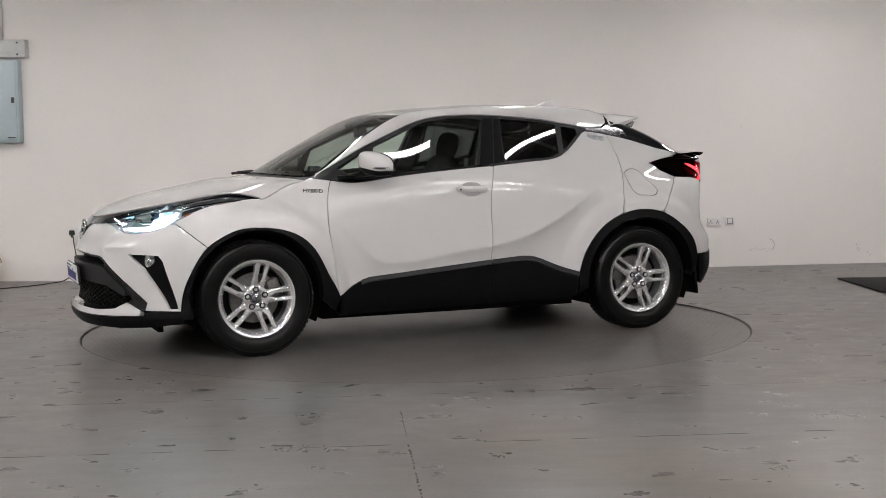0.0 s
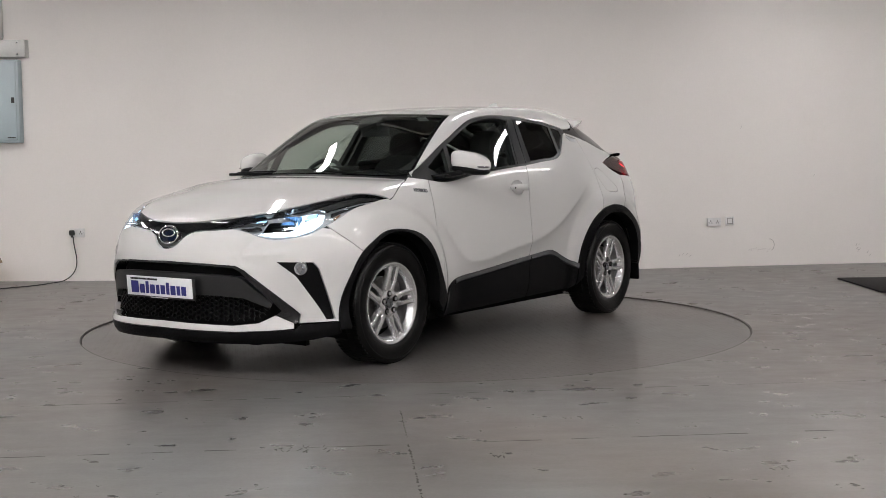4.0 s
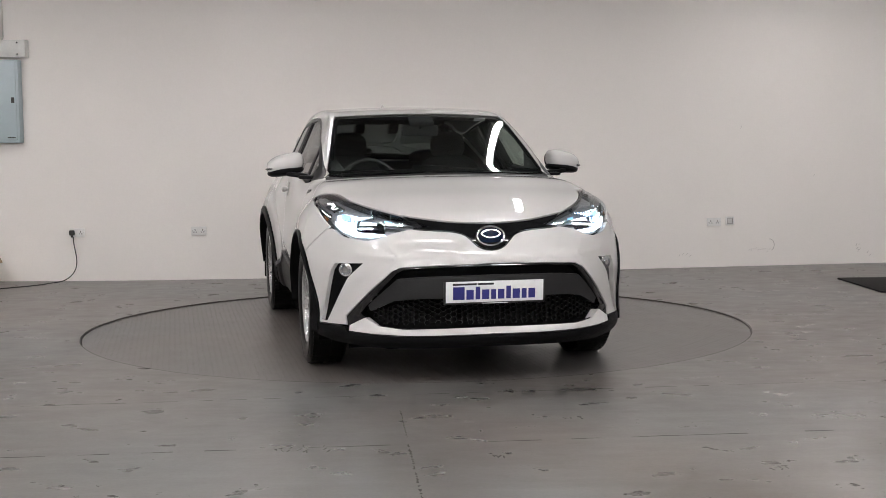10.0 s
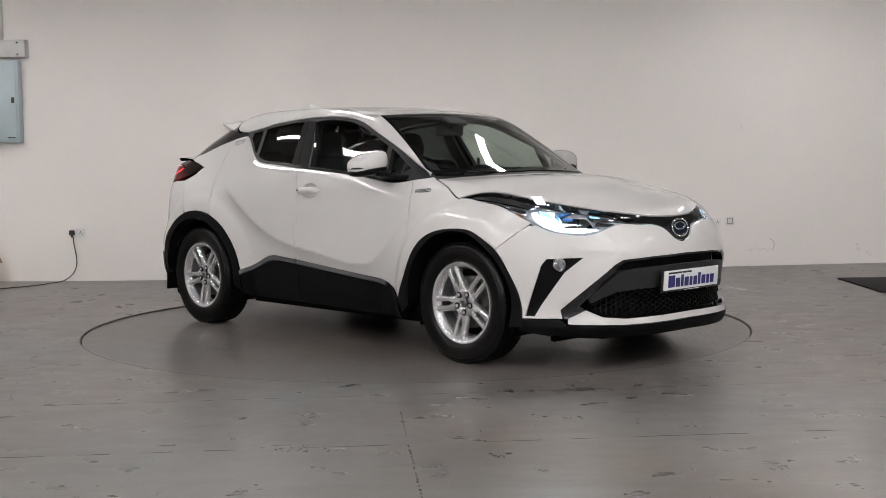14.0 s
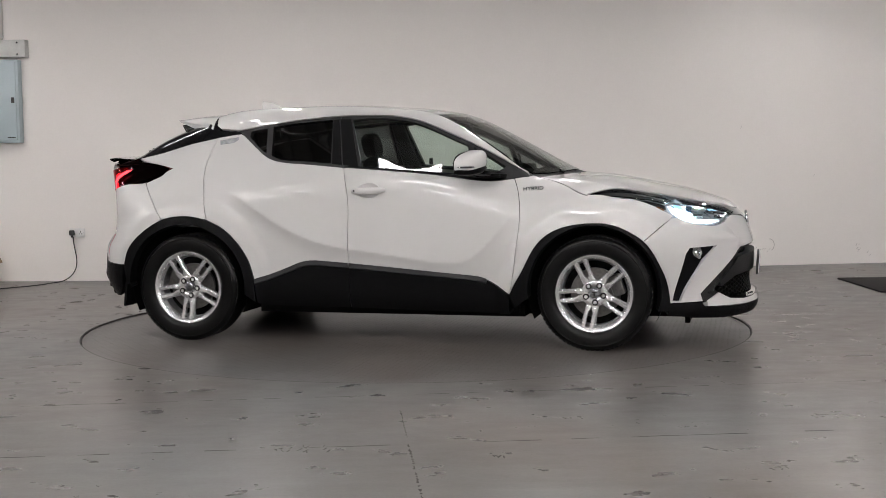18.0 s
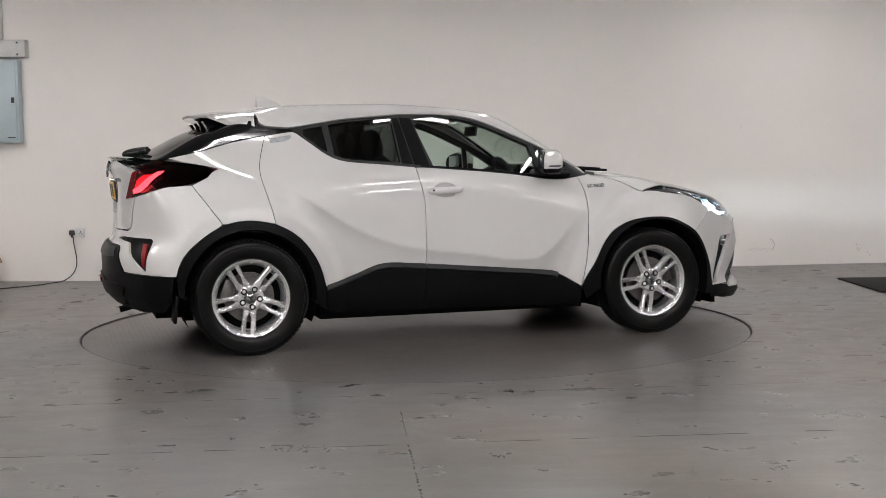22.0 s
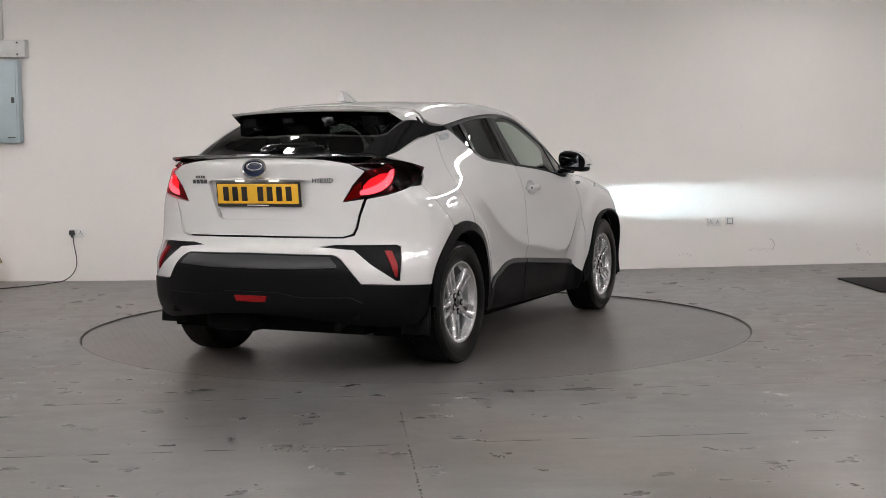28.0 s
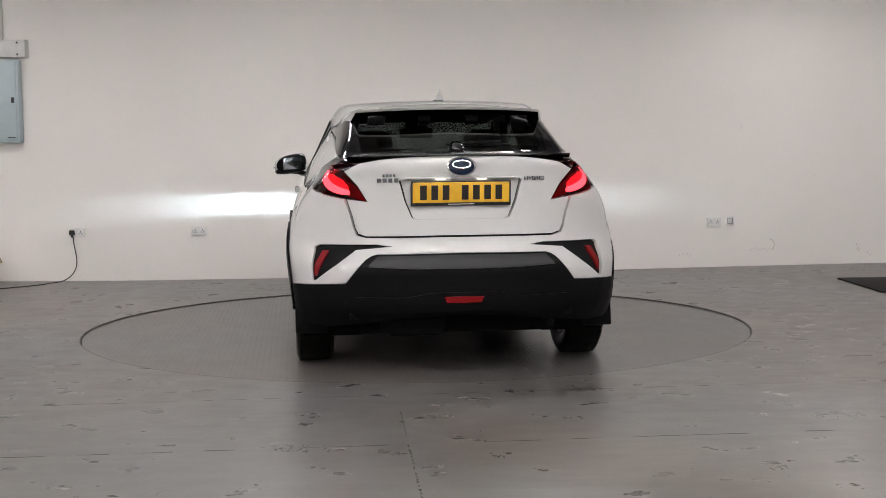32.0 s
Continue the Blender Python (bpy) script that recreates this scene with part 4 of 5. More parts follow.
def emblem(c, parent, up, s):
    """A plain oval badge: chrome ring over a blue oval."""
    bm = bmesh.new()
    for k in range(48):
        a = 2 * math.pi * k / 48
        for j in range(8):
            b = 2 * math.pi * j / 8
            r = .006 * math.cos(b)
            bm.verts.new((s * (.008 * math.sin(b) + .004), (.072 + r) * math.cos(a), (.048 + r) * math.sin(a)))
    bm.verts.ensure_lookup_table()
    for k in range(48):
        for j in range(8):
            bm.faces.new([bm.verts[i] for i in (k * 8 + j, k * 8 + (j + 1) % 8, (k + 1) % 48 * 8 + (j + 1) % 8, (k + 1) % 48 * 8 + j)])
    bmesh.ops.recalc_face_normals(bm, faces=bm.faces)
    at = Matrix.Translation(c) @ pose(0, 0, 0, 0, s * -8, 0)
    ring = part("badge_ring", bm, CHROME, parent, at=at)
    bm = bmesh.new()
    bmesh.ops.create_uvsphere(bm, u_segments=32, v_segments=12, radius=1, matrix=Matrix.Diagonal((.006, .071, .047, 1)))
    part("badge_field", bm, EMBLEM_BLUE, ring)
    bm = bmesh.new()
    for k in range(32):
        for j in range(6):
            a, b = 2 * math.pi * k / 32, 2 * math.pi * j / 6
            bm.verts.new((s * (.004 * math.sin(b) + .007), (.048 + .005 * math.cos(b)) * math.cos(a), .012 + (.020 + .005 * math.cos(b)) * math.sin(a)))
    bm.verts.ensure_lookup_table()
    for k in range(32):
        for j in range(6):
            bm.faces.new([bm.verts[i] for i in (k * 6 + j, k * 6 + (j + 1) % 6, (k + 1) % 32 * 6 + (j + 1) % 6, (k + 1) % 32 * 6 + j)])
    bmesh.ops.recalc_face_normals(bm, faces=bm.faces)
    part("badge_oval", bm, CHROME, ring)


def new_plate(name, c, s):
    """A number plate on its holder; the writing is plain bars."""
    lean = 4 if s > 0 else -6
    at = Matrix.Translation(c) @ pose(0, 0, 0, 0, lean, 0)
    holder = box("plate_holder", (.012, .535, .118 if s > 0 else .132), pose(-.006 * s, 0, -.006), PLUG_BLACK, car, .003)
    holder.matrix_basis = at
    plate = box(name, (.006, .515, .108), pose(.003 * s, 0, 0), PLATE_WHITE if s > 0 else PLATE_YELLOW, holder, .002, label="white show plate with dark blue bars" if s > 0 else "yellow plate with black bars")
    x = .0068 * s
    if s > 0:
        widths, y = (.066, .044, .030, .044, .032, .040, .030, .044, .032, .042), -.226
        for w in widths:
            box("bar", (.001, w - .006, .066 if w in (.066, .030) else .050), pose(x, y + w / 2 + .002, -.014 if w not in (.066, .030) else -.006), INK_BLUE, plate)
            y += w + .004
        box("bar", (.001, .125, .010), pose(x, -.16, .040), INK_BLACK, plate), box("bar", (.001, .085, .010), pose(x, -.05, .040), SATIN, plate)
        box("bar", (.001, .14, .004), pose(x + .001 * s, 0, -.0595), PLATE_WHITE, plate)
    else:
        y = .225
        for i in range(7):
            box("bar", (.001, .036, .078), pose(x, y - .024, 0), INK_BLACK, plate)
            y -= .060 + (.042 if i == 2 else 0)
        box("bar", (.001, .14, .005), pose(x + .001 * s, 0, -.062), PLATE_WHITE, plate)
    return plate


LED_WHITE_DIM = material("plate_lamp_glow", (0.9, 0.9, 0.9), 0.3, glow=(1.0, 0.9, 0.75), glow_strength=3.0)


def honeycomb(outline):
    """Hexagon wires over the lower grille, one mesh."""
    r, bm = .017, bmesh.new()
    o = np.array(outline) * np.array(END_SCALE)
    low, high = o.min(0), o.max(0)
    cells, j, v = [], 0, low[1]
    while v < high[1] + r:
        u = low[0] + (r * 1.6 if j % 2 else 0)
        while u < high[0] + r:
            cells.append((u, v))
            u += r * 3.2
        v += r * .72
        j += 1
    cells = np.array(cells)
    cells = cells[inside_outline(cells, o)]
    for cu, cv in cells:
        pts = []
        for k in range(6):
            a = math.pi / 3 * k
            for rr in (r * 1.02, r * .80):
                pts.append((cu + rr * math.cos(a) * 1.02, cv + rr * math.sin(a) * .80))
        p = on_nose(np.array(pts) / np.array(END_SCALE))
        n = shell_normals(p)
        front = [bm.verts.new(q - m * .024) for q, m in zip(p, n)]
        back = [bm.verts.new(q - m * .040) for q, m in zip(p, n)]
        for k in range(6):
            a, b, c, d = 2 * k, 2 * k + 1, (2 * k + 3) % 12, (2 * k + 2) % 12
            bm.faces.new((front[a], front[d], front[c], front[b]))
            bm.faces.new((front[b], front[c], back[c], back[b]))
    part("grille_mesh", bm, MESH_BLACK, car, "black honeycomb mesh", smooth=False)


def rear_bumper():
    arch = side_to_end(line((-1.642, 1.010), (-1.482, .780)) + [p for p in ARCH_REAR if p[0] < -1.485], TAIL_AXIS)
    edge = [(0, .738), (24.3, .737), (27.0, .751), (27.9, .79), (28.7, .86), (30.2, .943), (35, .962), (41.8, 1.004)] + arch + [(28.5, .497), (23.8, .625), (22.6, .642), (21.5, .649), (0, .653)]
    pocket = [(17.8, .690), (21.9, .701), (37.4, .698), (38.4, .688), (37.7, .512), (36.8, .512), (31, .599), (26.9, .675)]
    bumper = tail_patch("rear_bumper", both(edge), PAINT, car, holes=[pocket, [(-a, b) for a, b in pocket]], step=.022, lip=.03)
    for s in (1, -1):
        tail_patch("reflector_pocket", [(s * a, b) for a, b in pocket], TRIM, bumper, lift=-.016, gap=-.004, lip=0)
        refl = [(34.2, .674), (36.2, .672), (37.3, .60), (37.2, .530), (36.5, .532), (35.4, .60)]
        tail_patch("reflector", [(s * a, b) for a, b in refl], RED_PLASTIC, bumper, lift=-.004, lip=.012)
    low = [(0, .652), (21.5, .648), (22.6, .641), (23.8, .624), (28.5, .496), (45.9, .483), (44.6, .33), (42, .27), (34, .262), (24, .285), (12, .318), (0, .330)]
    low_b = tail_patch("rear_lower_bumper", both(low), TRIM, car, lift=.006, lip=.12, step=.022, label="black plastic lower rear bumper")
    tail_patch("bumper_bevel", both([(0, .640), (21, .636), (22.5, .600), (23, .582), (12, .572), (0, .570)]), SATIN, low_b, lift=.014, lip=.012)
    tail_patch("diffuser", both([(0, .452), (8, .450), (14, .428), (26, .430), (29, .40), (27, .34), (14, .345), (0, .35)]), TRIM, low_b, lift=.016, lip=.02)
    tail_patch("rear_fog_lamp", both([(0, .432), (5.0, .430), (4.3, .398), (0, .396)]), RED_PLASTIC, low_b, lift=.024, lip=.02, label="dark red rear fog lamp")
    for s in (1, -1):
        box("mud_flap", (.02, .17, .16), pose(-1.76, s * .80, .285, 0, 6, 0), TRIM, car, .006)
        tube("exhaust", [(-1.9, -.48, .29), (-2.0, -.48, .275), (-2.06, -.48, .26)], .020, DARK, car) if s < 0 else None


def build_sides():
    for s in (-1, 1):
        # doors
        i, j = nearest(DLO_BOT, .822), nearest(DLO_BOT, -.269)
        front = side_patch("front_door", B_SEAM + CLAD_FRONT[1:-1] + A_SEAM + DLO_BOT[i + 1:j], s, PAINT, car, step=.017, holes=[dish_outline(-.093, .955)])
        rear = side_patch("rear_door", B_SEAM + CLAD_REAR[1:] + cut(ARCH_REAR, -1.16, -.87) + C_SEAM + [(-1.015, 1.325)] + DLO_BOT[:j:-1][1:], s, PAINT, car, step=.017)
        top_i = nearest(DLO_TOP, -.335)
        frame_f = [(-.269, 1.098)] + DLO_BOT[:j][::-1] + DLO_TOP[::-1][:len(DLO_TOP) - top_i] + [(-.335, 1.428)]
        frame_r = [(-.269, 1.098), (-.335, 1.428)] + DLO_TOP[:top_i][::-1] + DLO_BOT[:j:-1]
        pane_f = bend([(-.252, 1.400), (-.156, 1.413), (.024, 1.405), (.11, 1.391), (.2, 1.366), (.33, 1.314), (.435, 1.267), (.512, 1.234)], 24) + bend([(.553, 1.052), (.476, 1.052), (.325, 1.070), (.171, 1.083), (.017, 1.096), (-.152, 1.108)], 16)
        pane_q = [(.553, 1.218), (.67, 1.154), (.765, 1.098), (.70, 1.062), (.592, 1.058)]
        pane_r = bend([(-.388, 1.407), (-.516, 1.398), (-.694, 1.382), (-.792, 1.366)], 14) + bend([(-.772, 1.182), (-.72, 1.162), (-.564, 1.146), (-.42, 1.134), (-.362, 1.130)], 12)
        pane_c = [(-.833, 1.359), (-.945, 1.342), (-.950, 1.306), (-.90, 1.265), (-.845, 1.217), (-.812, 1.200)]
        side_patch("window_frame", frame_f, s, SATIN, front, holes=[pane_f, pane_q], lift=-.003, gap=.001, lip=.03)
        side_patch("window_frame", frame_r, s, SATIN, rear, holes=[pane_r, pane_c], lift=-.003, gap=.001, lip=.03)
        side_patch("window_pane", pane_f, s, GLASS, front, lift=-.008, gap=-.004, lip=.003, normals=pane_normals(s))
        side_patch("quarter_pane", pane_q, s, GLASS, front, lift=-.008, gap=-.004, lip=.003, normals=pane_normals(s))
        side_patch("window_pane", pane_r, s, GLASS_DARK, rear, lift=-.008, gap=-.004, lip=.003, normals=pane_normals(s))
        side_patch("quarter_pane", pane_c, s, GLASS_DARK, rear, lift=-.008, gap=-.004, lip=.003, normals=pane_normals(s))
        # satin pillar covers either side of the seam
        side_patch("pillar_cover", [(-.278, 1.112), (-.338, 1.412), (-.258, 1.412), (-.170, 1.103)], s, TRIM, front, lift=.001, lip=.006, gap=.004)
        side_patch("pillar_cover", [(-.278, 1.112), (-.338, 1.412), (-.385, 1.408), (-.355, 1.120)], s, TRIM, rear, lift=.001, lip=.006, gap=.004)
        side_patch("belt_strip", [(p[0], p[1] + .003) for p in DLO_BOT[i + 2:j]] + [(p[0], p[1] + .012) for p in DLO_BOT[i + 2:j]][::-1], s, TRIM, front, lift=.003, gap=.0, lip=.006)
        # claddings
        side_patch("sill_cladding", CLAD_FRONT + [(.808, .20), (.40, .205), (.006, .214), (-.226, .218)], s, TRIM, front, lift=.010, lip=.05)
        side_patch("sill_cladding", CLAD_REAR + [(-.855, .24), (-.80, .222), (-.5, .220), (-.226, .218)], s, TRIM, rear, lift=.010, lip=.05)
        # light on the cladding's upper edge, put into lighter plastic and tipped normals
        side_patch("cladding_bevel", CLAD_FRONT[:-3] + [(p[0], p[1] - .036) for p in CLAD_FRONT[:-3]][::-1], s, SATIN, front, lift=.024, lip=.02, gap=.003, normals=tilted)
        side_patch("cladding_bevel", CLAD_REAR + [(p[0], p[1] - .036) for p in CLAD_REAR][::-1], s, SATIN, rear, lift=.024, lip=.02, gap=.003, normals=tilted)
        for name, line, hx, ends in (("rear_arch_trim", ARCH_REAR, -HUB_X, [(-1.745, .36), (-1.70, .345)]), ("front_arch_trim", ARCH_FRONT, HUB_X, [(1.770, .235), (1.70, .235)])):
            arc = [(hx + .392 * math.cos(radians(a)), .350 + .392 * math.sin(radians(a))) for a in (np.linspace(182, -8, 46) if hx < 0 else np.linspace(-14, 186, 46))]
            tail_pts = [(-.863, .24)] if hx < 0 else [(.842, .24)]
            out = (tail_pts + line + ends + arc) if hx < 0 else (line + ends + arc + tail_pts)
            side_patch(name, out, s, TRIM, car, lift=.012, lip=.07, step=.02)
        # wings
        seam3d = from_top(np.array(BONNET_SEAM))
        tip = on_nose(np.array([p for p in LAMP_LOW if p[0] > 41.5]))
        wing = A_SEAM[::-1] + cut(ARCH_FRONT, .815, 1.62) + [(1.768, .785)] + [(a, c - .003) for a, c in xz_of(tip)[::-1]] + xz_of(seam3d) + [(.93, 1.043), (.905, 1.036)] + [(.86, 1.031)]
        wing = side_patch("front_wing", wing, s, PAINT, car, step=.020)
        quarter = C_SEAM + [(-1.376, 1.265), (-1.585, 1.207), (-1.76, 1.170), (-1.69, 1.148), (-1.59, 1.130), (-1.52, 1.112), (-1.503, 1.102), (-1.545, 1.056), (-1.642, 1.010), (-1.482, .780)] + cut(ARCH_REAR, -1.475, -1.175)[::-1]
        cap = bend([(-1.245, 1.040), (-1.30, 1.066), (-1.355, 1.058), (-1.42, .98), (-1.462, .912), (-1.44, .893), (-1.37, .890), (-1.30, .898), (-1.265, .95), (-1.245, 1.040)], 30)[:-1]
        qp = side_patch("rear_quarter", quarter, s, PAINT, car, step=.020, holes=[cap] if s > 0 else [])
        if s > 0:
            side_patch("fuel_flap", cap, s, PAINT, qp, gap=.002)
        side_patch("pillar_strip", [(-1.012, 1.330), (-1.03, 1.345), (-1.10, 1.347), (-1.17, 1.348), (-1.215, 1.372), (-1.25, 1.372), (-1.30, 1.31), (-1.32, 1.285), (-1.19, 1.304)], s, GLOSS_BLACK, car, lift=-.004, gap=.001, lip=.02)
        # handles
        handle(front, s, -.093, .955)
        # flat grey patch: the shade of the handle's recess put into colour
        hid = side_patch("rear_handle_dish", [(-1.165, 1.290), (-1.03, 1.312), (-1.025, 1.288), (-1.06, 1.266), (-1.155, 1.256)], s, REFLECTOR, rear, lift=.001, lip=.004, gap=.0)
        side_patch("rear_handle", [(-1.165, 1.299), (-1.035, 1.318), (-1.028, 1.306), (-1.05, 1.299), (-1.160, 1.282)], s, PAINT, rear, lift=.007, lip=.009, gap=.0)
        # badge on the wing
        c = from_side(np.array([(.945, .962)]), s)[0]
        m = stand(c, .002, -s * 4)
        words("badge_lettering", "HYBRID", .036, m, SHADE_CHROME, wing, .003)
        mirror(s)


def dish_outline(x, z):
    return [(x + .075 * math.cos(2 * math.pi * k / 40), z + .046 * math.sin(2 * math.pi * k / 40)) for k in range(40)]


def handle(door, s, x, z):
    c = from_side(np.array([(x, z)]), s)[0]

    def sunk(q):
        p = from_side(q, s)
        p[:, 1] -= s * .020 * np.clip(1 - ((q[:, 0] - x) / .078) ** 2 - ((q[:, 1] - z) / .048) ** 2, 0, 1)
        return p

    def sunk_normals(p):
        n = shell_normals(from_side(p[:, [0, 2]], s))
        n[:, 0] -= .040 * (p[:, 0] - x) / .078 ** 2
        n[:, 2] -= .040 * (p[:, 2] - z) / .048 ** 2
        return n / np.linalg.norm(n, axis=1)[:, None]
    patch("handle_dish", dish_outline(x, z), sunk, PAINT, door, lip=.002, gap=-.001, step=.009, normals=sunk_normals)
    bm = bmesh.new()
    rings = []
    for k in range(15):
        u = k / 14 * 2 - 1
        w = math.sqrt(max(0, 1 - u ** 6))
        out = .012 + .026 * (1 - u ** 4)
        ring = []
        for a in range(10):
            t = 2 * math.pi * a / 10
            ring.append(bm.verts.new((x + u * .112, c[1] + s * (out + .009 * math.cos(t) * (.4 + .6 * w)), z + .003 * u + .0210 * math.sin(t) * (.35 + .65 * w))))
        rings.append(ring)
    for u, v in zip(rings, rings[1:]):
        for a in range(10):
            bm.faces.new((u[a], u[(a + 1) % 10], v[(a + 1) % 10], v[a]))
    bm.faces.new(rings[0]), bm.faces.new(rings[-1])
    bmesh.ops.recalc_face_normals(bm, faces=bm.faces)
    part("door_handle", bm, PAINT, door)
    cylinder("lock_button", .006, .004, Matrix.Translation((x - .085 if s < 0 else x + .09, c[1] + s * .040, z)) @ pose(0, 0, 0, 90), TRIM, door, segments=12)


def blob(bm, m, power=2.6, segs=28, rings=16):
    """A rounded block between a ball and a box."""
    made = bmesh.ops.create_uvsphere(bm, u_segments=segs, v_segments=rings, radius=1.0)
    for v in made["verts"]:
        k = (abs(v.co.x) ** power + abs(v.co.y) ** power + abs(v.co.z) ** power) ** (1 / power)
        v.co = m @ (v.co / k)
    return made["verts"]


def mirror(s):
    """Door mirror: white cap over a black foot, indicator strip, glass."""
    root = box("mirror_foot", (.17, .10, .022), pose(.68, s * .775, 1.045, 0, 0, s * 14), TRIM, car, .008)
    arm = bmesh.new()
    add_box(arm, (.09, .13, .030), pose(.64, s * .835, 1.058, s * 8, 0, s * 14), .010)
    part("mirror_arm", arm, TRIM, root)
    bm = bmesh.new()
    m = Matrix.Translation((.585, s * .910, 1.128)) @ pose(0, 0, 0, s * -3, 0, s * 12)
    for v in blob(bm, Matrix.Diagonal((.075, .116, .062, 1)), 3.4):
        u = s * v.co.y / .116
        v.co.z = v.co.z * (1 - .26 * max(u, 0) ** 2) - .018 * u
        v.co.x -= .030 * max(u, 0) ** 1.5
        v.co.x = max(v.co.x, -.062)
    bm.transform(m)
    cap = part("mirror_cap", bm, PAINT, root, "white mirror cap")
    bm = bmesh.new()
    for v in blob(bm, Matrix.Diagonal((.079, .116, .030, 1)), 2.6):
        u = s * v.co.y / .116
        v.co.z = v.co.z - .046 - .008 * u
        v.co.x = max(v.co.x - .030 * max(u, 0) ** 1.5, -.066)
    bm.transform(m)
    part("mirror_base", bm, TRIM, root)
    bm = bmesh.new()
    for v in blob(bm, Matrix.Diagonal((.060, .062, .010, 1)), 2.4, 20, 10):
        v.co += Vector((-.004, s * .062, -.026))
    bm.transform(m)
    part("indicator_strip", bm, SHADE_CHROME, root)
    bm = bmesh.new()
    for v in blob(bm, Matrix.Diagonal((.026, .113, .064, 1)), 2.7):
        u = s * v.co.y / .113
        v.co.z = v.co.z * (1 - .22 * max(u, 0) ** 2) - .012 * u - .003
        v.co.x = max(v.co.x - .030 * max(u, 0) ** 1.5, -.022) - .046
    bm.transform(m)
    part("mirror_back", bm, TRIM, root)
    box("mirror_glass", (.004, .150, .084), m @ pose(-.0672, s * -.012, -.002), MIRROR_GLASS, root, .0015)


def build_tail_top():
    # black upper tailgate with its glass, spoiler on struts, ducktail, wiper
    edge3 = from_side(np.array([(-1.225, 1.372), (-1.26, 1.340), (-1.30, 1.290), (-1.376, 1.268), (-1.48, 1.238), (-1.585, 1.209), (-1.70, 1.183), (-1.80, 1.170)]))
    half = [(-1.215, 0.0), (-1.225, .30)] + xy_of(edge3) + [(-1.90, .60), (-1.95, .50), (-1.985, .25), (-1.99, 0.0)]
    pane = [(-1.30, 0.0), (-1.30, .44), (-1.42, .50), (-1.62, .52), (-1.80, .51), (-1.87, .42), (-1.90, .2), (-1.905, 0.0)]
    upper = top_patch("tailgate_surround", whole(half), GLOSS_BLACK, car, holes=[whole(pane)], lift=-.003, lip=.02, label="gloss black upper tailgate")
    top_patch("rear_window", whole(pane), GLASS_DARK, upper, lift=-.004, gap=-.004, lip=.003)
    bm = bmesh.new()
    top, low = [], []
    nx, ny = 14, 41
    edge_z = from_top(np.array([(-1.212 - .028 * (j / (ny - 1) * 2 - 1) ** 2, .604 * (j / (ny - 1) * 2 - 1)) for j in range(ny)]), 1.0)[:, 2]
    for i in range(nx):
        u = i / (nx - 1)
        for j in range(ny):
            v = j / (ny - 1) * 2 - 1
            reach = .385 - .10 * abs(v) ** 3
            x = -1.208 - .028 * v * v - u * reach
            y = v * (.604 - .075 * u ** .8)
            z = edge_z[j] + (1.440 - .014 * v * v - edge_z[j]) * u + .012 * math.sin(u * math.pi) * (1 - v * v)
            thick = .012 + (.036 + .008 * abs(v) ** 6) * (1 - u)
            top.append(bm.verts.new((x, y, z))), low.append(bm.verts.new((x + .012 * u, y * .992, z - thick)))
    for i in range(nx - 1):
        for j in range(ny - 1):
            a, b, c, d = i * ny + j, i * ny + j + 1, (i + 1) * ny + j + 1, (i + 1) * ny + j
            bm.faces.new((top[a], top[b], top[c], top[d]))
    for j in range(ny - 1):
        a = (nx - 1) * ny + j
        bm.faces.new((top[a], top[a + 1], low[a + 1], low[a]))
    for i in range(nx - 1):
        for j in (0, ny - 1):
            a, b = i * ny + j, (i + 1) * ny + j
            bm.faces.new((top[a], top[b], low[b], low[a]))
    bmesh.ops.recalc_face_normals(bm, faces=bm.faces)
    under = bmesh.new()
    pts = [under.verts.new(v.co + Vector((0, 0, -.001))) for v in low]
    for i in range(nx - 1):
        for j in range(ny - 1):
            under.faces.new((pts[i * ny + j], pts[(i + 1) * ny + j], pts[(i + 1) * ny + j + 1], pts[i * ny + j + 1]))
    spoiler = part("roof_spoiler", bm, PAINT, car)
    part("spoiler_underside", under, GLOSS_BLACK, spoiler)
    for y in (-.40, -.135, .135, .40):
        b2 = bmesh.new()
        wide = .07 if abs(y) < .3 else .10
        quad = [(-1.36, 1.425), (-1.53, 1.395), (-1.50, 1.345), (-1.40, 1.375)]
        sides = [[b2.verts.new((x, y + o + (.03 if y > 0 else -.03) * (1.42 - z) * 6 * (abs(y) > .3), z)) for x, z in quad] for o in (-wide / 2, wide / 2)]
        b2.faces.new(sides[0]), b2.faces.new(sides[1][::-1])
        for k in range(4):
            b2.faces.new((sides[0][k], sides[1][k], sides[1][(k + 1) % 4], sides[0][(k + 1) % 4]))
        bmesh.ops.recalc_face_normals(b2, faces=b2.faces)
        part("spoiler_strut", b2, GLOSS_BLACK, spoiler)
    # ducktail lip
    bm, rows = bmesh.new(), []
    for j in range(41):
        y = (j / 40 * 2 - 1) * .60
        x = -2.082 + .36 * abs(y) ** 3
        z = 1.186 - .055 * abs(y) ** 3
        rows.append([bm.verts.new(p) for p in ((-1.93 + .30 * abs(y) ** 2.2, y, z - .006), (x + .05, y, z + .004), (x, y, z), (x - .002, y, z - .009), (x + .03, y, z - .024))])
    for u, v in zip(rows, rows[1:]):
        for k in range(4):
            bm.faces.new((u[k], u[k + 1], v[k + 1], v[k]))
    bmesh.ops.recalc_face_normals(bm, faces=bm.faces)
    part("ducktail", bm, GLOSS_BLACK, car)
    wiper = cylinder("wiper_hub", .028, .05, Matrix.Translation((-1.90, 0, 1.205)) @ pose(0, 0, 0, 0, -25, 0), TRIM, upper, segments=20, bevel=.006)
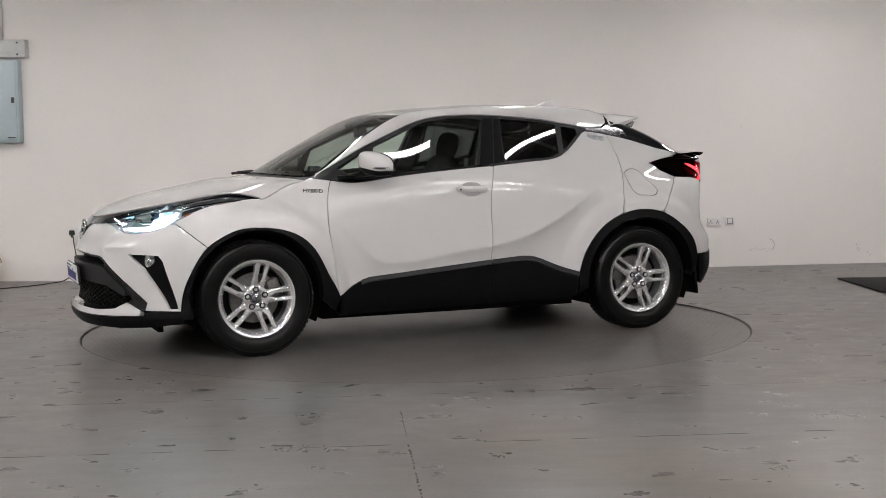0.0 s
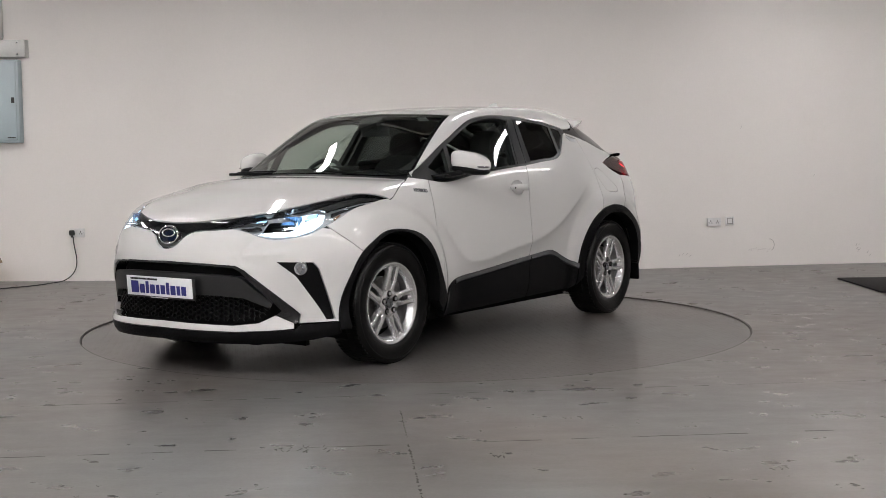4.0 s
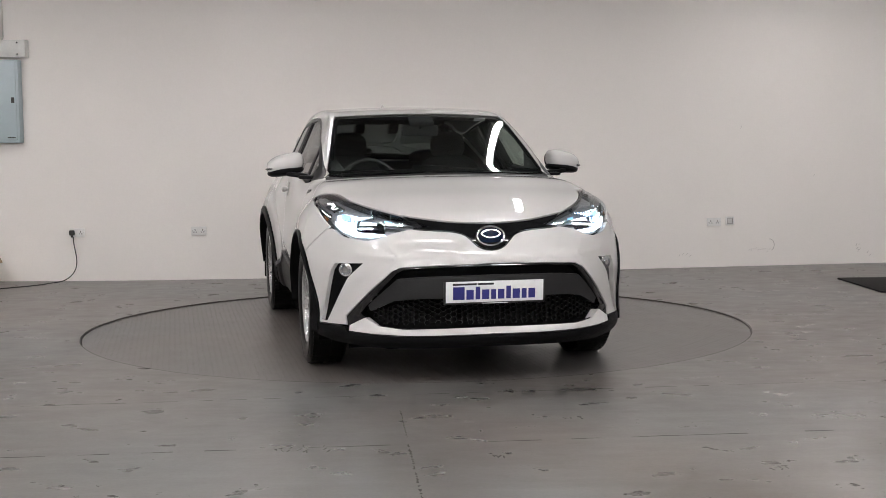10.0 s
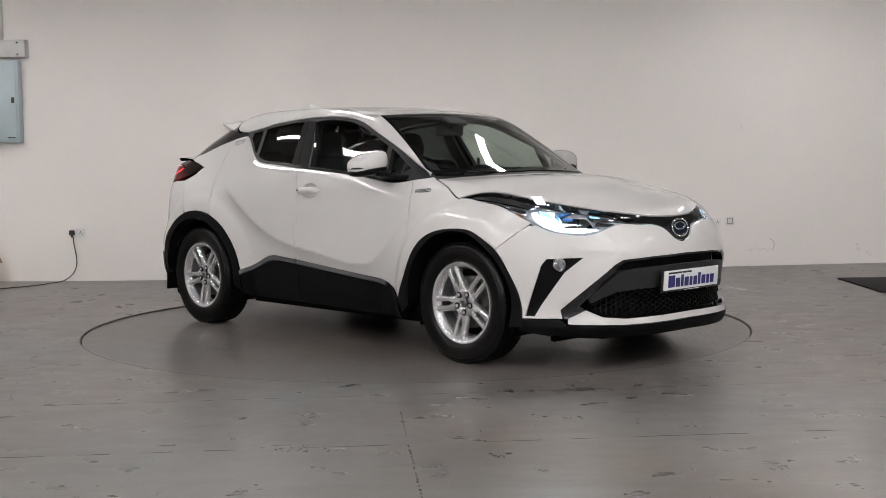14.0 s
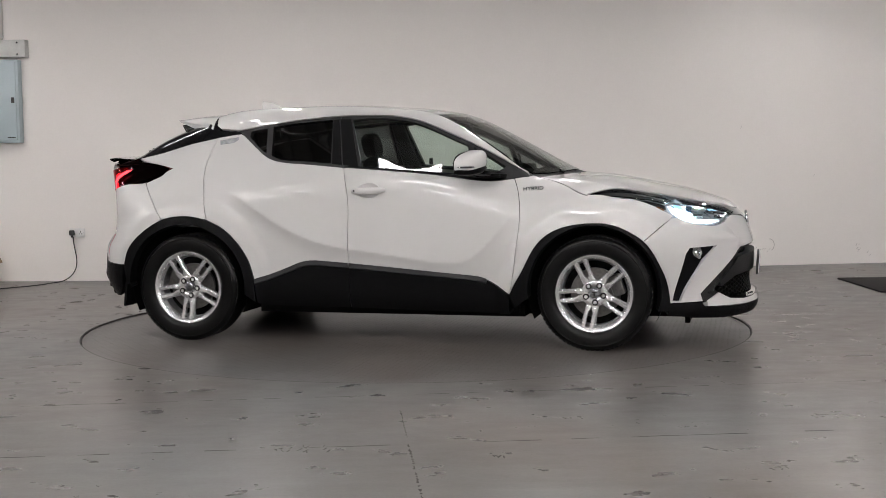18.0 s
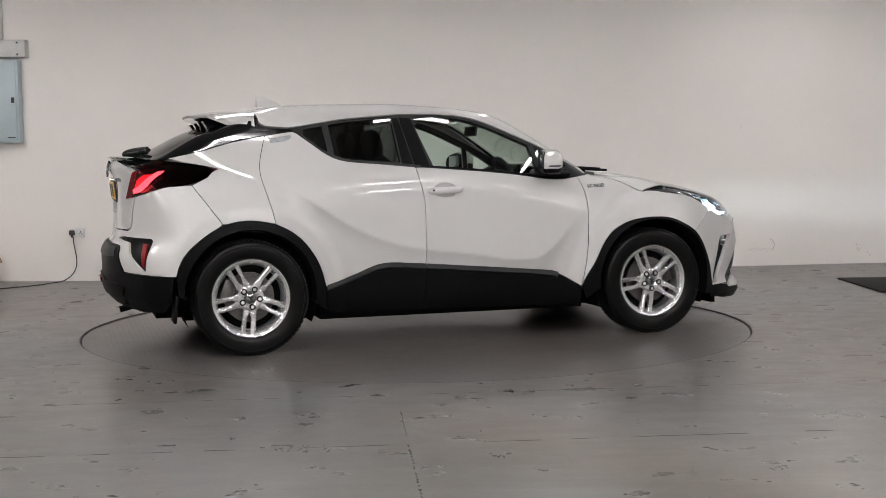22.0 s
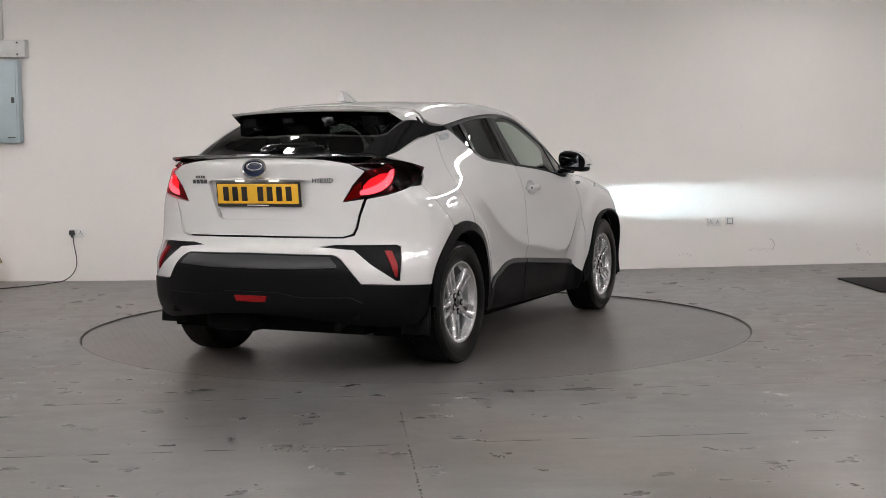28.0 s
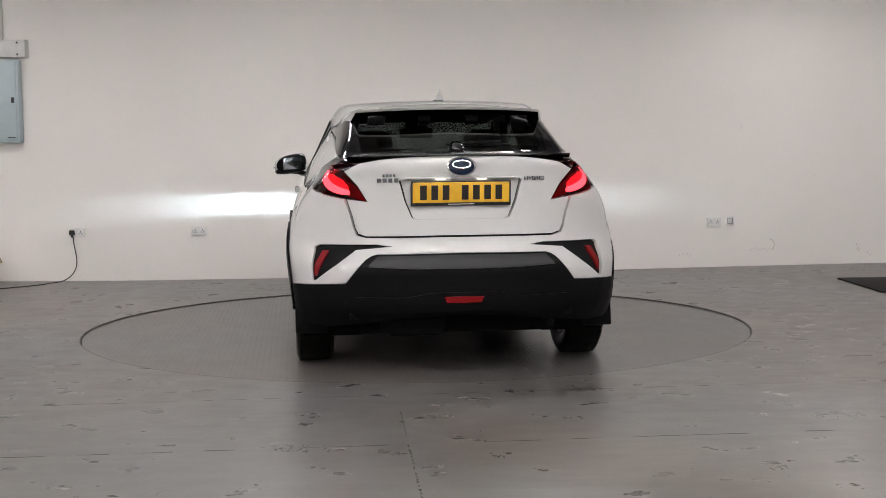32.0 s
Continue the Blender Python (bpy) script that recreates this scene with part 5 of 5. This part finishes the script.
    tube("wiper_arm", [(-1.905, 0, 1.225), (-1.87, -.12, 1.236), (-1.855, -.25, 1.236)], .010, TRIM, wiper)
    tube("wiper_blade", [(-1.885, .06, 1.222), (-1.865, -.12, 1.230), (-1.86, -.30, 1.222)], .008, TRIM, wiper)
    bm = bmesh.new()
    blob(bm, Matrix.Translation((-1.905, 0, 1.212)) @ pose(0, 0, 0, 0, -9, 0) @ Matrix.Diagonal((.092, .040, .030, 1)), 2.4, 24, 12)
    part("wiper_cover", bm, GLOSS_BLACK, wiper)
    # shark fin
    bm, rings = bmesh.new(), []
    for k in range(12):
        u = k / 11
        x, h, w = -.955 - u * .175, .062 * (1 - (1 - u) ** 1.9) + .002, .032 * (1 - .25 * u) * (1 if 0 < k else .1)
        ring = []
        for a in range(9):
            t = math.pi * a / 8
            ring.append(bm.verts.new((x + .03 * u * math.sin(t) * 0, w * math.cos(t) * (1 - .75 * math.sin(t)), 1.503 + h * math.sin(t) ** .8)))
        rings.append(ring)
    for u, v in zip(rings, rings[1:]):
        for a in range(8):
            bm.faces.new((u[a], u[a + 1], v[a + 1], v[a]))
    bm.faces.new(rings[-1])
    bmesh.ops.recalc_face_normals(bm, faces=bm.faces)
    part("roof_aerial", bm, PAINT, car)


def build_lamps():
    for s in (1, -1):
        m = lambda pts: [(s * a, b) for a, b in pts]
        # headlamp: dark housing, clear lens, chrome, lit modules
        house = nose_patch("headlamp", m(LAMP_TOP + LAMP_LOW[1:-1]), REFLECTOR, car, holes=[m([(25.4, .783), (33.2, .783), (33.6, .860), (26.4, .854)])], lift=-.050, gap=-.001, lip=0)
        rim = [(a, b) for a, b in LAMP_TOP + LAMP_LOW[1:-1]]
        c = np.mean(np.array(rim), 0)
        lens = nose_patch("headlamp_lens", m(rim), LENS, house, lift=-.001, lip=.05, gap=.003)
        lens.visible_shadow = False
        nose_patch("lamp_bezel", m(LAMP_TOP + [(a, b - .007) for a, b in LAMP_TOP][::-1]), GLOSS_BLACK, house, lift=-.006, lip=.03, gap=.001)
        # added glowing patch: imitates light flooding the reflector and blooming
        nose_patch("lit_reflector", m([(24.6, .772), (29, .752), (34, .754), (38.5, .782), (41, .822), (41.5, .872), (38.6, .890), (34.4, .880), (33.4, .780), (25.4, .780)]), GLOW_FILL, house, lift=-.036, lip=0, gap=0)
        nose_patch("chrome_blade", m([(16.5, .806), (22, .824), (26, .832), (26, .822), (22, .812)]), CHROME, house, lift=-.018, lip=.012, gap=0)
        nose_patch("chrome_blade", m([(20, .800), (25, .808), (25.5, .796), (22, .790)]), SHADE_CHROME, house, lift=-.024, lip=.012, gap=0)
        nose_patch("chrome_sweep", m([(39, .896), (46, .932), (53, .949), (60, .940), (62, .932), (54, .924), (47, .906), (42, .880)]), CHROME, house, lift=-.014, lip=.010, gap=0)
        nose_patch("chrome_sweep", m([(43, .866), (48, .896), (55, .915), (50, .898), (45.5, .862), (43, .838)]), SHADE_CHROME, house, lift=-.016, lip=.010, gap=0)
        nose_patch("side_marker", m([(43.6, .838), (45, .854), (45.8, .858), (45.5, .848), (44, .826)]), AMBER, house, lift=-.012, lip=.008, gap=0)
        for a, b, w, h in ((24.4, .838, 1.4, .012), (37.6, .858, 1.6, .022)):
            box_pts = [(a - w, b - h), (a + w, b - h + .008), (a + w + .4, b + h), (a - w + .6, b + h - .008)]
            mod = nose_patch("lamp_module", m(box_pts), SHADE_CHROME, house, lift=-.030, lip=.03, gap=0)
            nose_patch("module_lens", m([(a + (p - a) * .86, b + (q - b) * .84) for p, q in box_pts]), LED_BLUE, mod, lift=-.024, lip=.008, gap=0)
        nose_patch("lit_bar", m([(25.6, .768), (29, .754), (33, .757), (37, .772), (39.8, .800), (40.6, .826), (39.2, .816), (36.2, .788), (32.6, .774), (29, .772)]), LED_WHITE, house, lift=-.012, lip=.012, gap=0, label="lit white running light")
        nose_patch("lit_bar", m([(34.6, .800), (39.4, .834), (39.8, .850), (34.8, .815)]), LED_WHITE, house, lift=-.014, lip=.010, gap=0)
        # main module: a lit panel; the thin fins are added to hide it sideways
        lit = box("lit_panel", (.004, .125, .048), pose(1.838, s * .602, .822), PANEL_LIT, house)
        for k in range(8):
            box("fin", (.034, .0014, .046), pose(1.858, s * (.543 + .017 * k), .822), LAMP_STEEL, lit)
        for z in (.799, .822, .846):
            box("shelf", (.034, .125, .002), pose(1.858, s * .602, z), LAMP_STEEL, lit)
        # dipped beam: an emitter deep in a shaded slot
        y = s * .60
        box("beam_emitter", (.004, .070, .0035), pose(1.846, y, .7895), BEAM, house)
        slot = bmesh.new()
        add_box(slot, (.100, .11, .003), pose(1.891, y, .793)), add_box(slot, (.100, .11, .003), pose(1.891, y, .7795)), add_box(slot, (.004, .11, .012), pose(1.840, y, .7862))
        part("beam_slot", slot, DARK, house, smooth=False)
        # tail lamp
        top = bend([(20.2, 1.157), (26.5, 1.160), (32.5, 1.160), (41, 1.143), (47, 1.124), (51.6, 1.104)], 16)
        low = bend([(51.6, 1.104), (47, 1.050), (41.8, 1.011), (35, .968), (29.6, .953), (24.1, .928)], 18)
        inner = [(26.7, 1.014), (28.2, 1.050), (30.0, 1.090), (26.4, 1.130)]
        tl = tail_patch("tail_lamp", m(top + low[1:] + inner), GLOSS_BLACK, car, lift=-.032, gap=.001, lip=0, label="smoked red tail lamp, lit")
        tail_patch("smoked_lens", m(top + low[1:9] + [(36.5, 1.02), (38.5, 1.10), (36, 1.122), (26.4, 1.130)]), SMOKE_LENS, tl, lift=.002, gap=.0012, lip=.03)
        tail_patch("red_lens", m([(36.4, 1.02), (38.4, 1.098), (35.9, 1.120), (30.2, 1.094), (28.4, 1.050), (26.9, 1.012), (24.2, .930)] + low[9:][::-1][1:]), RED_LENS, tl, lift=.003, gap=.0012, lip=.03)
        tail_patch("red_glow", m([(29.0, .974), (33.0, .988), (35.6, 1.030), (37.0, 1.085), (34.0, 1.078), (30.8, 1.040), (29.4, 1.01)]), RED_GLOW, tl, lift=-.012, lip=.01, gap=0)
        tail_patch("lit_bar", m(bend([(28.6, .963), (32.4, .974), (35.4, 1.008), (37.2, 1.060), (38.0, 1.100)], 14) + bend([(36.8, 1.096), (35.5, 1.062), (33.6, 1.028), (31.4, 1.004), (28.6, .988)], 14)), RED_HOT, tl, lift=-.004, lip=.006, gap=0)
        tail_patch("clear_window", m([(31.0, 1.098), (36.0, 1.122), (38.4, 1.112), (37.6, 1.092), (33.0, 1.075)]), SHADE_CHROME, tl, lift=-.010, lip=.01, gap=0)
        tail_patch("red_reflector", m([(24.6, .932), (28.8, .953), (28.9, 1.03), (27.2, 1.01)]), RED_PLASTIC, tl, lift=-.004, lip=.01, gap=0)


def build_wheels():
    def wheel(x, s, turn):
        w = cylinder("wheel", .070, .05, pose(0, .02, 0, 90), STEEL, car, segments=32)
        w.matrix_basis = Matrix.Translation((x, s * .775, HUB_Z)) @ Matrix.Rotation(0 if s > 0 else math.pi, 4, "Z")
        prof = [(.232, -.090), (.262, -.104), (.300, -.108), (.325, -.104), (.339, -.092), (.345, -.070), (.3455, -.035), (.3455, .035), (.345, .070), (.339, .092), (.325, .103), (.300, .108), (.268, .106),
                (.246, .100), (.233, .090), (.229, .078)]
        tyre = lathe("tyre", prof, RUBBER, w, 120)
        bm = bmesh.new()
        for k in range(72):
            for row, (d, sk) in enumerate(((-.072, 14), (-.028, -8), (.028, 8), (.072, -14))):
                a = 2 * math.pi * (k + .5 * (row % 2)) / 72
                add_box(bm, (.019, .034, .006), Matrix.Rotation(-a, 4, "Y") @ pose(0, d, .3437, 0, 0, sk))
        part("tread", bm, RUBBER, tyre, smooth=False)
        lathe("tyre_ring", [(.318, .1045), (.316, .1075), (.312, .1075), (.310, .1070)], RUBBER, tyre, 96)
        lathe("rim_barrel", [(.204, .066), (.202, .050), (.196, -.02), (.200, -.085), (.228, -.092)], ALLOY_DARK, w, 96)
        lathe("rim_flange", [(.196, .052), (.202, .066), (.209, .080), (.217, .089), (.226, .093), (.2325, .094), (.236, .088), (.234, .078)], ALLOY, w, 120)
        for k in range(5):
            # a pair of spokes with a slot between them, solid towards the hub
            bm = bmesh.new()
            root = Matrix.Rotation(-radians(turn + 72 * k), 4, "Y")
            for side in (-1, 1):
                n, rows = 12, []
                for i in range(n):
                    u = i / (n - 1)
                    r = .030 + u * .190
                    k_in = min(max((r - .088) / .034, 0), 1)
                    near = side * .0135 * k_in * k_in * (3 - 2 * k_in)
                    far = side * (.0440 + .004 * u ** 4 - (.006 if side > 0 else 0) * math.sin(u * math.pi))
                    face = .064 + .011 * math.sin(u * math.pi * .8) + .016 * u ** 3
                    ridge = far + (near - far) * .36
                    ring = [(near, face - .034), (near, face - .006), (near + side * .003, face - .0025), (ridge, face), (far - side * .003, face - .006), (far, face - .011), (far, face - .036)]
                    rows.append([bm.verts.new(root @ Vector((r, d, e))) for e, d in ring])
                for p, q in zip(rows, rows[1:]):
                    for j in range(6):
                        bm.faces.new((p[j], p[j + 1], q[j + 1], q[j]))
            bmesh.ops.recalc_face_normals(bm, faces=bm.faces)
            part("spoke", bm, ALLOY, w, "silver alloy twin spoke")
        lathe("hub_face", [(.0, .060), (.030, .060), (.036, .064), (.050, .072), (.072, .072), (.080, .066), (.084, .048)], ALLOY, w, 60)
        cap = lathe("centre_cap", [(.0, .078), (.022, .077), (.028, .074), (.030, .066)], SHADE_CHROME, w, 40)
        bm = bmesh.new()
        add_box(bm, (.030, .002, .006), pose(0, .079, .006), .0008), add_box(bm, (.006, .002, .028), pose(0, .079, -.002), .0008)
        part("cap_mark", bm, PLUG_BLACK, cap)
        for k in range(5):
            a = radians(turn - 16 + 72 * k)
            p = (math.cos(a) * .055, .066, math.sin(a) * .055)
            # solid dark plug: the shade in the nut's well put into colour
            cylinder("nut_well", .0180, .0155, Matrix.Translation(p) @ pose(0, 0, 0, 90), DARK, w, segments=16)
            cylinder("lug_nut", .0118, .021, Matrix.Translation(p) @ pose(0, 0, 0, 90), CHROME, w, segments=6)
        # dark disc added for the shade inside the barrel behind the spokes
        lathe("wheel_back", [(.0, -.030), (.196, -.030), (.196, -.036), (.0, -.036)], DARK, w, 48)
        lathe("brake_disc", [(.07, .018), (.150, .018), (.150, -.004), (.07, -.004)], STEEL, w, 60)
        box("brake_caliper", (.075, .06, .13), Matrix.Rotation(radians(200 if x > 0 else -20), 4, "Y") @ pose(.135, .0, 0), STEEL, w, .012)
    for x, s, turn in ((HUB_X, -1, 66), (-HUB_X, -1, 60), (HUB_X, 1, 30), (-HUB_X, 1, 35)):
        wheel(x, s, turn)


def build_under():
    """Floor pan, wheel housings and inner sides: dark, closing the body from below."""
    bm = bmesh.new()
    add_box(bm, (1.75, 1.44, .08), pose(0, 0, .210)), add_box(bm, (.30, 1.2, .05), pose(-1.88, 0, .33)), add_box(bm, (1.0, 1.06, .10), pose(-1.35, 0, .25)), add_box(bm, (1.3, 1.06, .10), pose(1.42, 0, .215))
    add_box(bm, (1.1, .25, .05), pose(-.2, .2, .16), .01), add_box(bm, (.16, 1.3, .10), pose(-1.28, 0, .235), .02), add_box(bm, (.40, .34, .14), pose(-1.80, .25, .27), .05), add_box(bm, (.46, .80, .06), pose(1.30, 0, .165), .02)
    add_box(bm, (.05, 1.35, .05), pose(1.30, 0, .30), .01), add_box(bm, (.5, .16, .09), pose(-1.2, -.34, .20), .03), add_box(bm, (.03, 1.4, .10), pose(1.86, 0, .20))
    part("floor_pan", bm, DARK, car, smooth=False)
    for x in (HUB_X, -HUB_X):
        for s in (-1, 1):
            bm, rows = bmesh.new(), []
            for k in range(33):
                a = radians(-25 + 230 * k / 32)
                rows.append([bm.verts.new((x + .405 * math.cos(a), s * y, .345 + .405 * math.sin(a))) for y in (.50, .84)])
            for u, v in zip(rows, rows[1:]):
                bm.faces.new((u[0], u[1], v[1], v[0]))
            bm.faces.new([r[0] for r in rows])
            part("wheel_housing", bm, DARK, car, smooth=False)
    for s in (-1, 1):
        box("inner_sill", (1.7, .03, .22), pose(0, s * .76, .31), DARK, car)


def build_cabin():
    for s in (-1, 1):
        line = [(p[0], p[1] - .006) for p in DLO_BOT if p[0] > -.95]
        side_patch("door_trim", line + [(-.95, 1.05), (-.90, .35), (.75, .35), (.86, 1.0)], s, CABIN_HARD, car, lift=-.075, gap=0, lip=0)
        side_patch("pillar_lining", [(-.30, 1.09), (-.355, 1.42), (-.265, 1.42), (-.17, 1.09)], s, CABIN_HARD, car, lift=-.05, gap=0, lip=.02)
        side_patch("quarter_lining", [(-.98, 1.10), (-.78, 1.14), (-.85, 1.20), (-1.02, 1.33), (-1.18, 1.32), (-1.5, 1.22), (-1.7, 1.15), (-1.65, .75), (-1.0, .72)], s, CABIN_HARD, car, lift=-.055, gap=0, lip=0)
        side_patch("screen_pillar_lining", [p for p in DLO_TOP[34:]] + [(p[0] + .01, p[1] + .028) for p in DLO_TOP[34:]][::-1], s, CABIN_HARD, car, lift=-.030, gap=0, lip=0)
    liner = [(.33, 0.0), (.28, .50), (-.2, .56), (-.8, .54), (-1.20, .46), (-1.26, 0.0)]
    top_patch("headliner", whole(liner), HEADLINER, car, lift=-.045, gap=0, lip=0)
    dash = bmesh.new()
    add_box(dash, (.42, 1.36, .16), pose(.84, 0, .93, 0, 8, 0), .05, 3), add_box(dash, (.26, 1.30, .30), pose(.80, 0, .76), .04, 2), add_box(dash, (.08, .30, .08), pose(.74, -.36, 1.03, 0, 18, 0), .03, 3)
    part("dashboard", dash, CABIN_HARD, car)
    box("centre_display", (.02, .24, .13), pose(.70, 0, 1.045, 0, -12, 0), GLOSS_BLACK, car, .006)
    wheel = bmesh.new()
    at = Matrix.Translation((.50, -.36, .985)) @ pose(0, 0, 0, 0, 65, 0)
    n = 40
    for k in range(n):
        for j in range(8):
            a, b = 2 * math.pi * k / n, 2 * math.pi * j / 8
            wheel.verts.new(at @ Vector(((.18 + .014 * math.cos(b)) * math.cos(a), (.18 + .014 * math.cos(b)) * math.sin(a), .014 * math.sin(b))))
    wheel.verts.ensure_lookup_table()
    for k in range(n):
        for j in range(8):
            wheel.faces.new([wheel.verts[i] for i in (k * 8 + j, k * 8 + (j + 1) % 8, (k + 1) % n * 8 + (j + 1) % 8, (k + 1) % n * 8 + j)])
    add_box(wheel, (.10, .14, .04), at, .015), add_box(wheel, (.03, .36, .02), at, .006), add_box(wheel, (.18, .03, .02), at @ pose(.09, 0, 0), .006)
    bmesh.ops.recalc_face_normals(wheel, faces=wheel.faces)
    part("steering_wheel", wheel, CABIN_HARD, car)
    box("console", (.8, .22, .30), pose(.25, 0, .52), CABIN_HARD, car, .03)

    def seat(y):
        base = bmesh.new()
        blob(base, Matrix.Translation((.02, y, .60)) @ Matrix.Diagonal((.27, .25, .10, 1)), 4)
        st = part("front_seat", base, CABIN, car)
        b = bmesh.new()
        blob(b, Matrix.Translation((-.32, y, .87)) @ pose(0, 0, 0, 0, -20, 0) @ Matrix.Diagonal((.085, .24, .32, 1)), 3.4)
        part("backrest", b, CABIN, st)
        h = bmesh.new()
        blob(h, Matrix.Translation((-.44, y, 1.245)) @ pose(0, 0, 0, 0, -14, 0) @ Matrix.Diagonal((.055, .125, .095, 1)), 3)
        part("headrest", h, CABIN, st)
        for d in (-.05, .05):
            tube("headrest_post", [(-.405, y + d, 1.08), (-.435, y + d, 1.20)], .006, SHADE_CHROME, st)
    seat(-.36), seat(.36)
    b = bmesh.new()
    blob(b, Matrix.Translation((-.78, 0, .60)) @ Matrix.Diagonal((.26, .62, .10, 1)), 5), blob(b, Matrix.Translation((-1.08, 0, .86)) @ pose(0, 0, 0, 0, -22, 0) @ Matrix.Diagonal((.08, .60, .28, 1)), 5)
    rear = part("rear_bench", b, CABIN, car)
    for y in (-.34, .34):
        h = bmesh.new()
        blob(h, Matrix.Translation((-1.20, y, 1.14)) @ Matrix.Diagonal((.05, .12, .075, 1)), 3)
        part("headrest", h, CABIN, rear)
    box("parcel_shelf", (.5, 1.10, .02), pose(-1.50, 0, 1.04), CABIN_HARD, car, .005)
    m = box("interior_mirror", (.02, .24, .07), pose(.36, 0, 1.335, 0, 8, 0), CABIN_HARD, car, .010, segments=3)
    tube("mirror_stem", [(.37, 0, 1.35), (.40, 0, 1.40)], .010, CABIN_HARD, m)
    box("camera_pod", (.10, .16, .035), pose(.40, 0, 1.395, 0, 28, 0), CABIN_HARD, car, .012)
    box("screen_sticker", (.002, .075, .035), pose(.372, .40, 1.405, 0, 60, 0), PLATE_WHITE, car)
    box("pane_sticker", (.03, .002, .045), pose(-.10, .735, 1.13, 0, 0, 0), CABIN_HARD, car)
    for y0, y1 in ((-.12, .42), (-.62, -.10)):
        w = tube("wiper_arm", [(1.10, y0, 1.062), (1.05, (y0 + y1) / 2 + .05, 1.068), (1.02, y1, 1.058)], .009, TRIM, car)
        tube("wiper_blade", [(1.075, y0 + .05, 1.072), (1.04, (y0 + y1) / 2 + .05, 1.080), (.99, y1 + .02, 1.070)], .007, TRIM, w)


def tail_badges():
    c = on_tail(np.array([(-19.2, 1.042)]))[0]
    words("badge_lettering", "HYBRID", .034, stand(c, .0065), SHADE_CHROME, car, .003)
    for a, z, w, h in ((18.4, 1.066, .075, .014), (18.8, 1.040, .12, .022)):
        p = on_tail(np.array([(a, z)]))[0]
        for i in range(4):
            box("badge_bar", (w / 4 - .008, h, .003), stand(p, .0055) @ pose((i - 1.5) * w / 4, 0, 0), SHADE_CHROME, car)


build_body()
build_sides()
build_tail_top()
build_lamps()
build_wheels()
build_under()
build_cabin()
tail_badges()


def motions():
    turns, cars = [], []
    for i in range(33):
        m = pose(0, 0, 0, 0, 0, -158.263 + 7.93001 * i)
        turns.append((float(i), m))
        cars.append((float(i), m @ Matrix.Translation((0.0279, -0.0440, 0.0))))
    walk(turntable, turns)
    walk(car, cars)


motions()
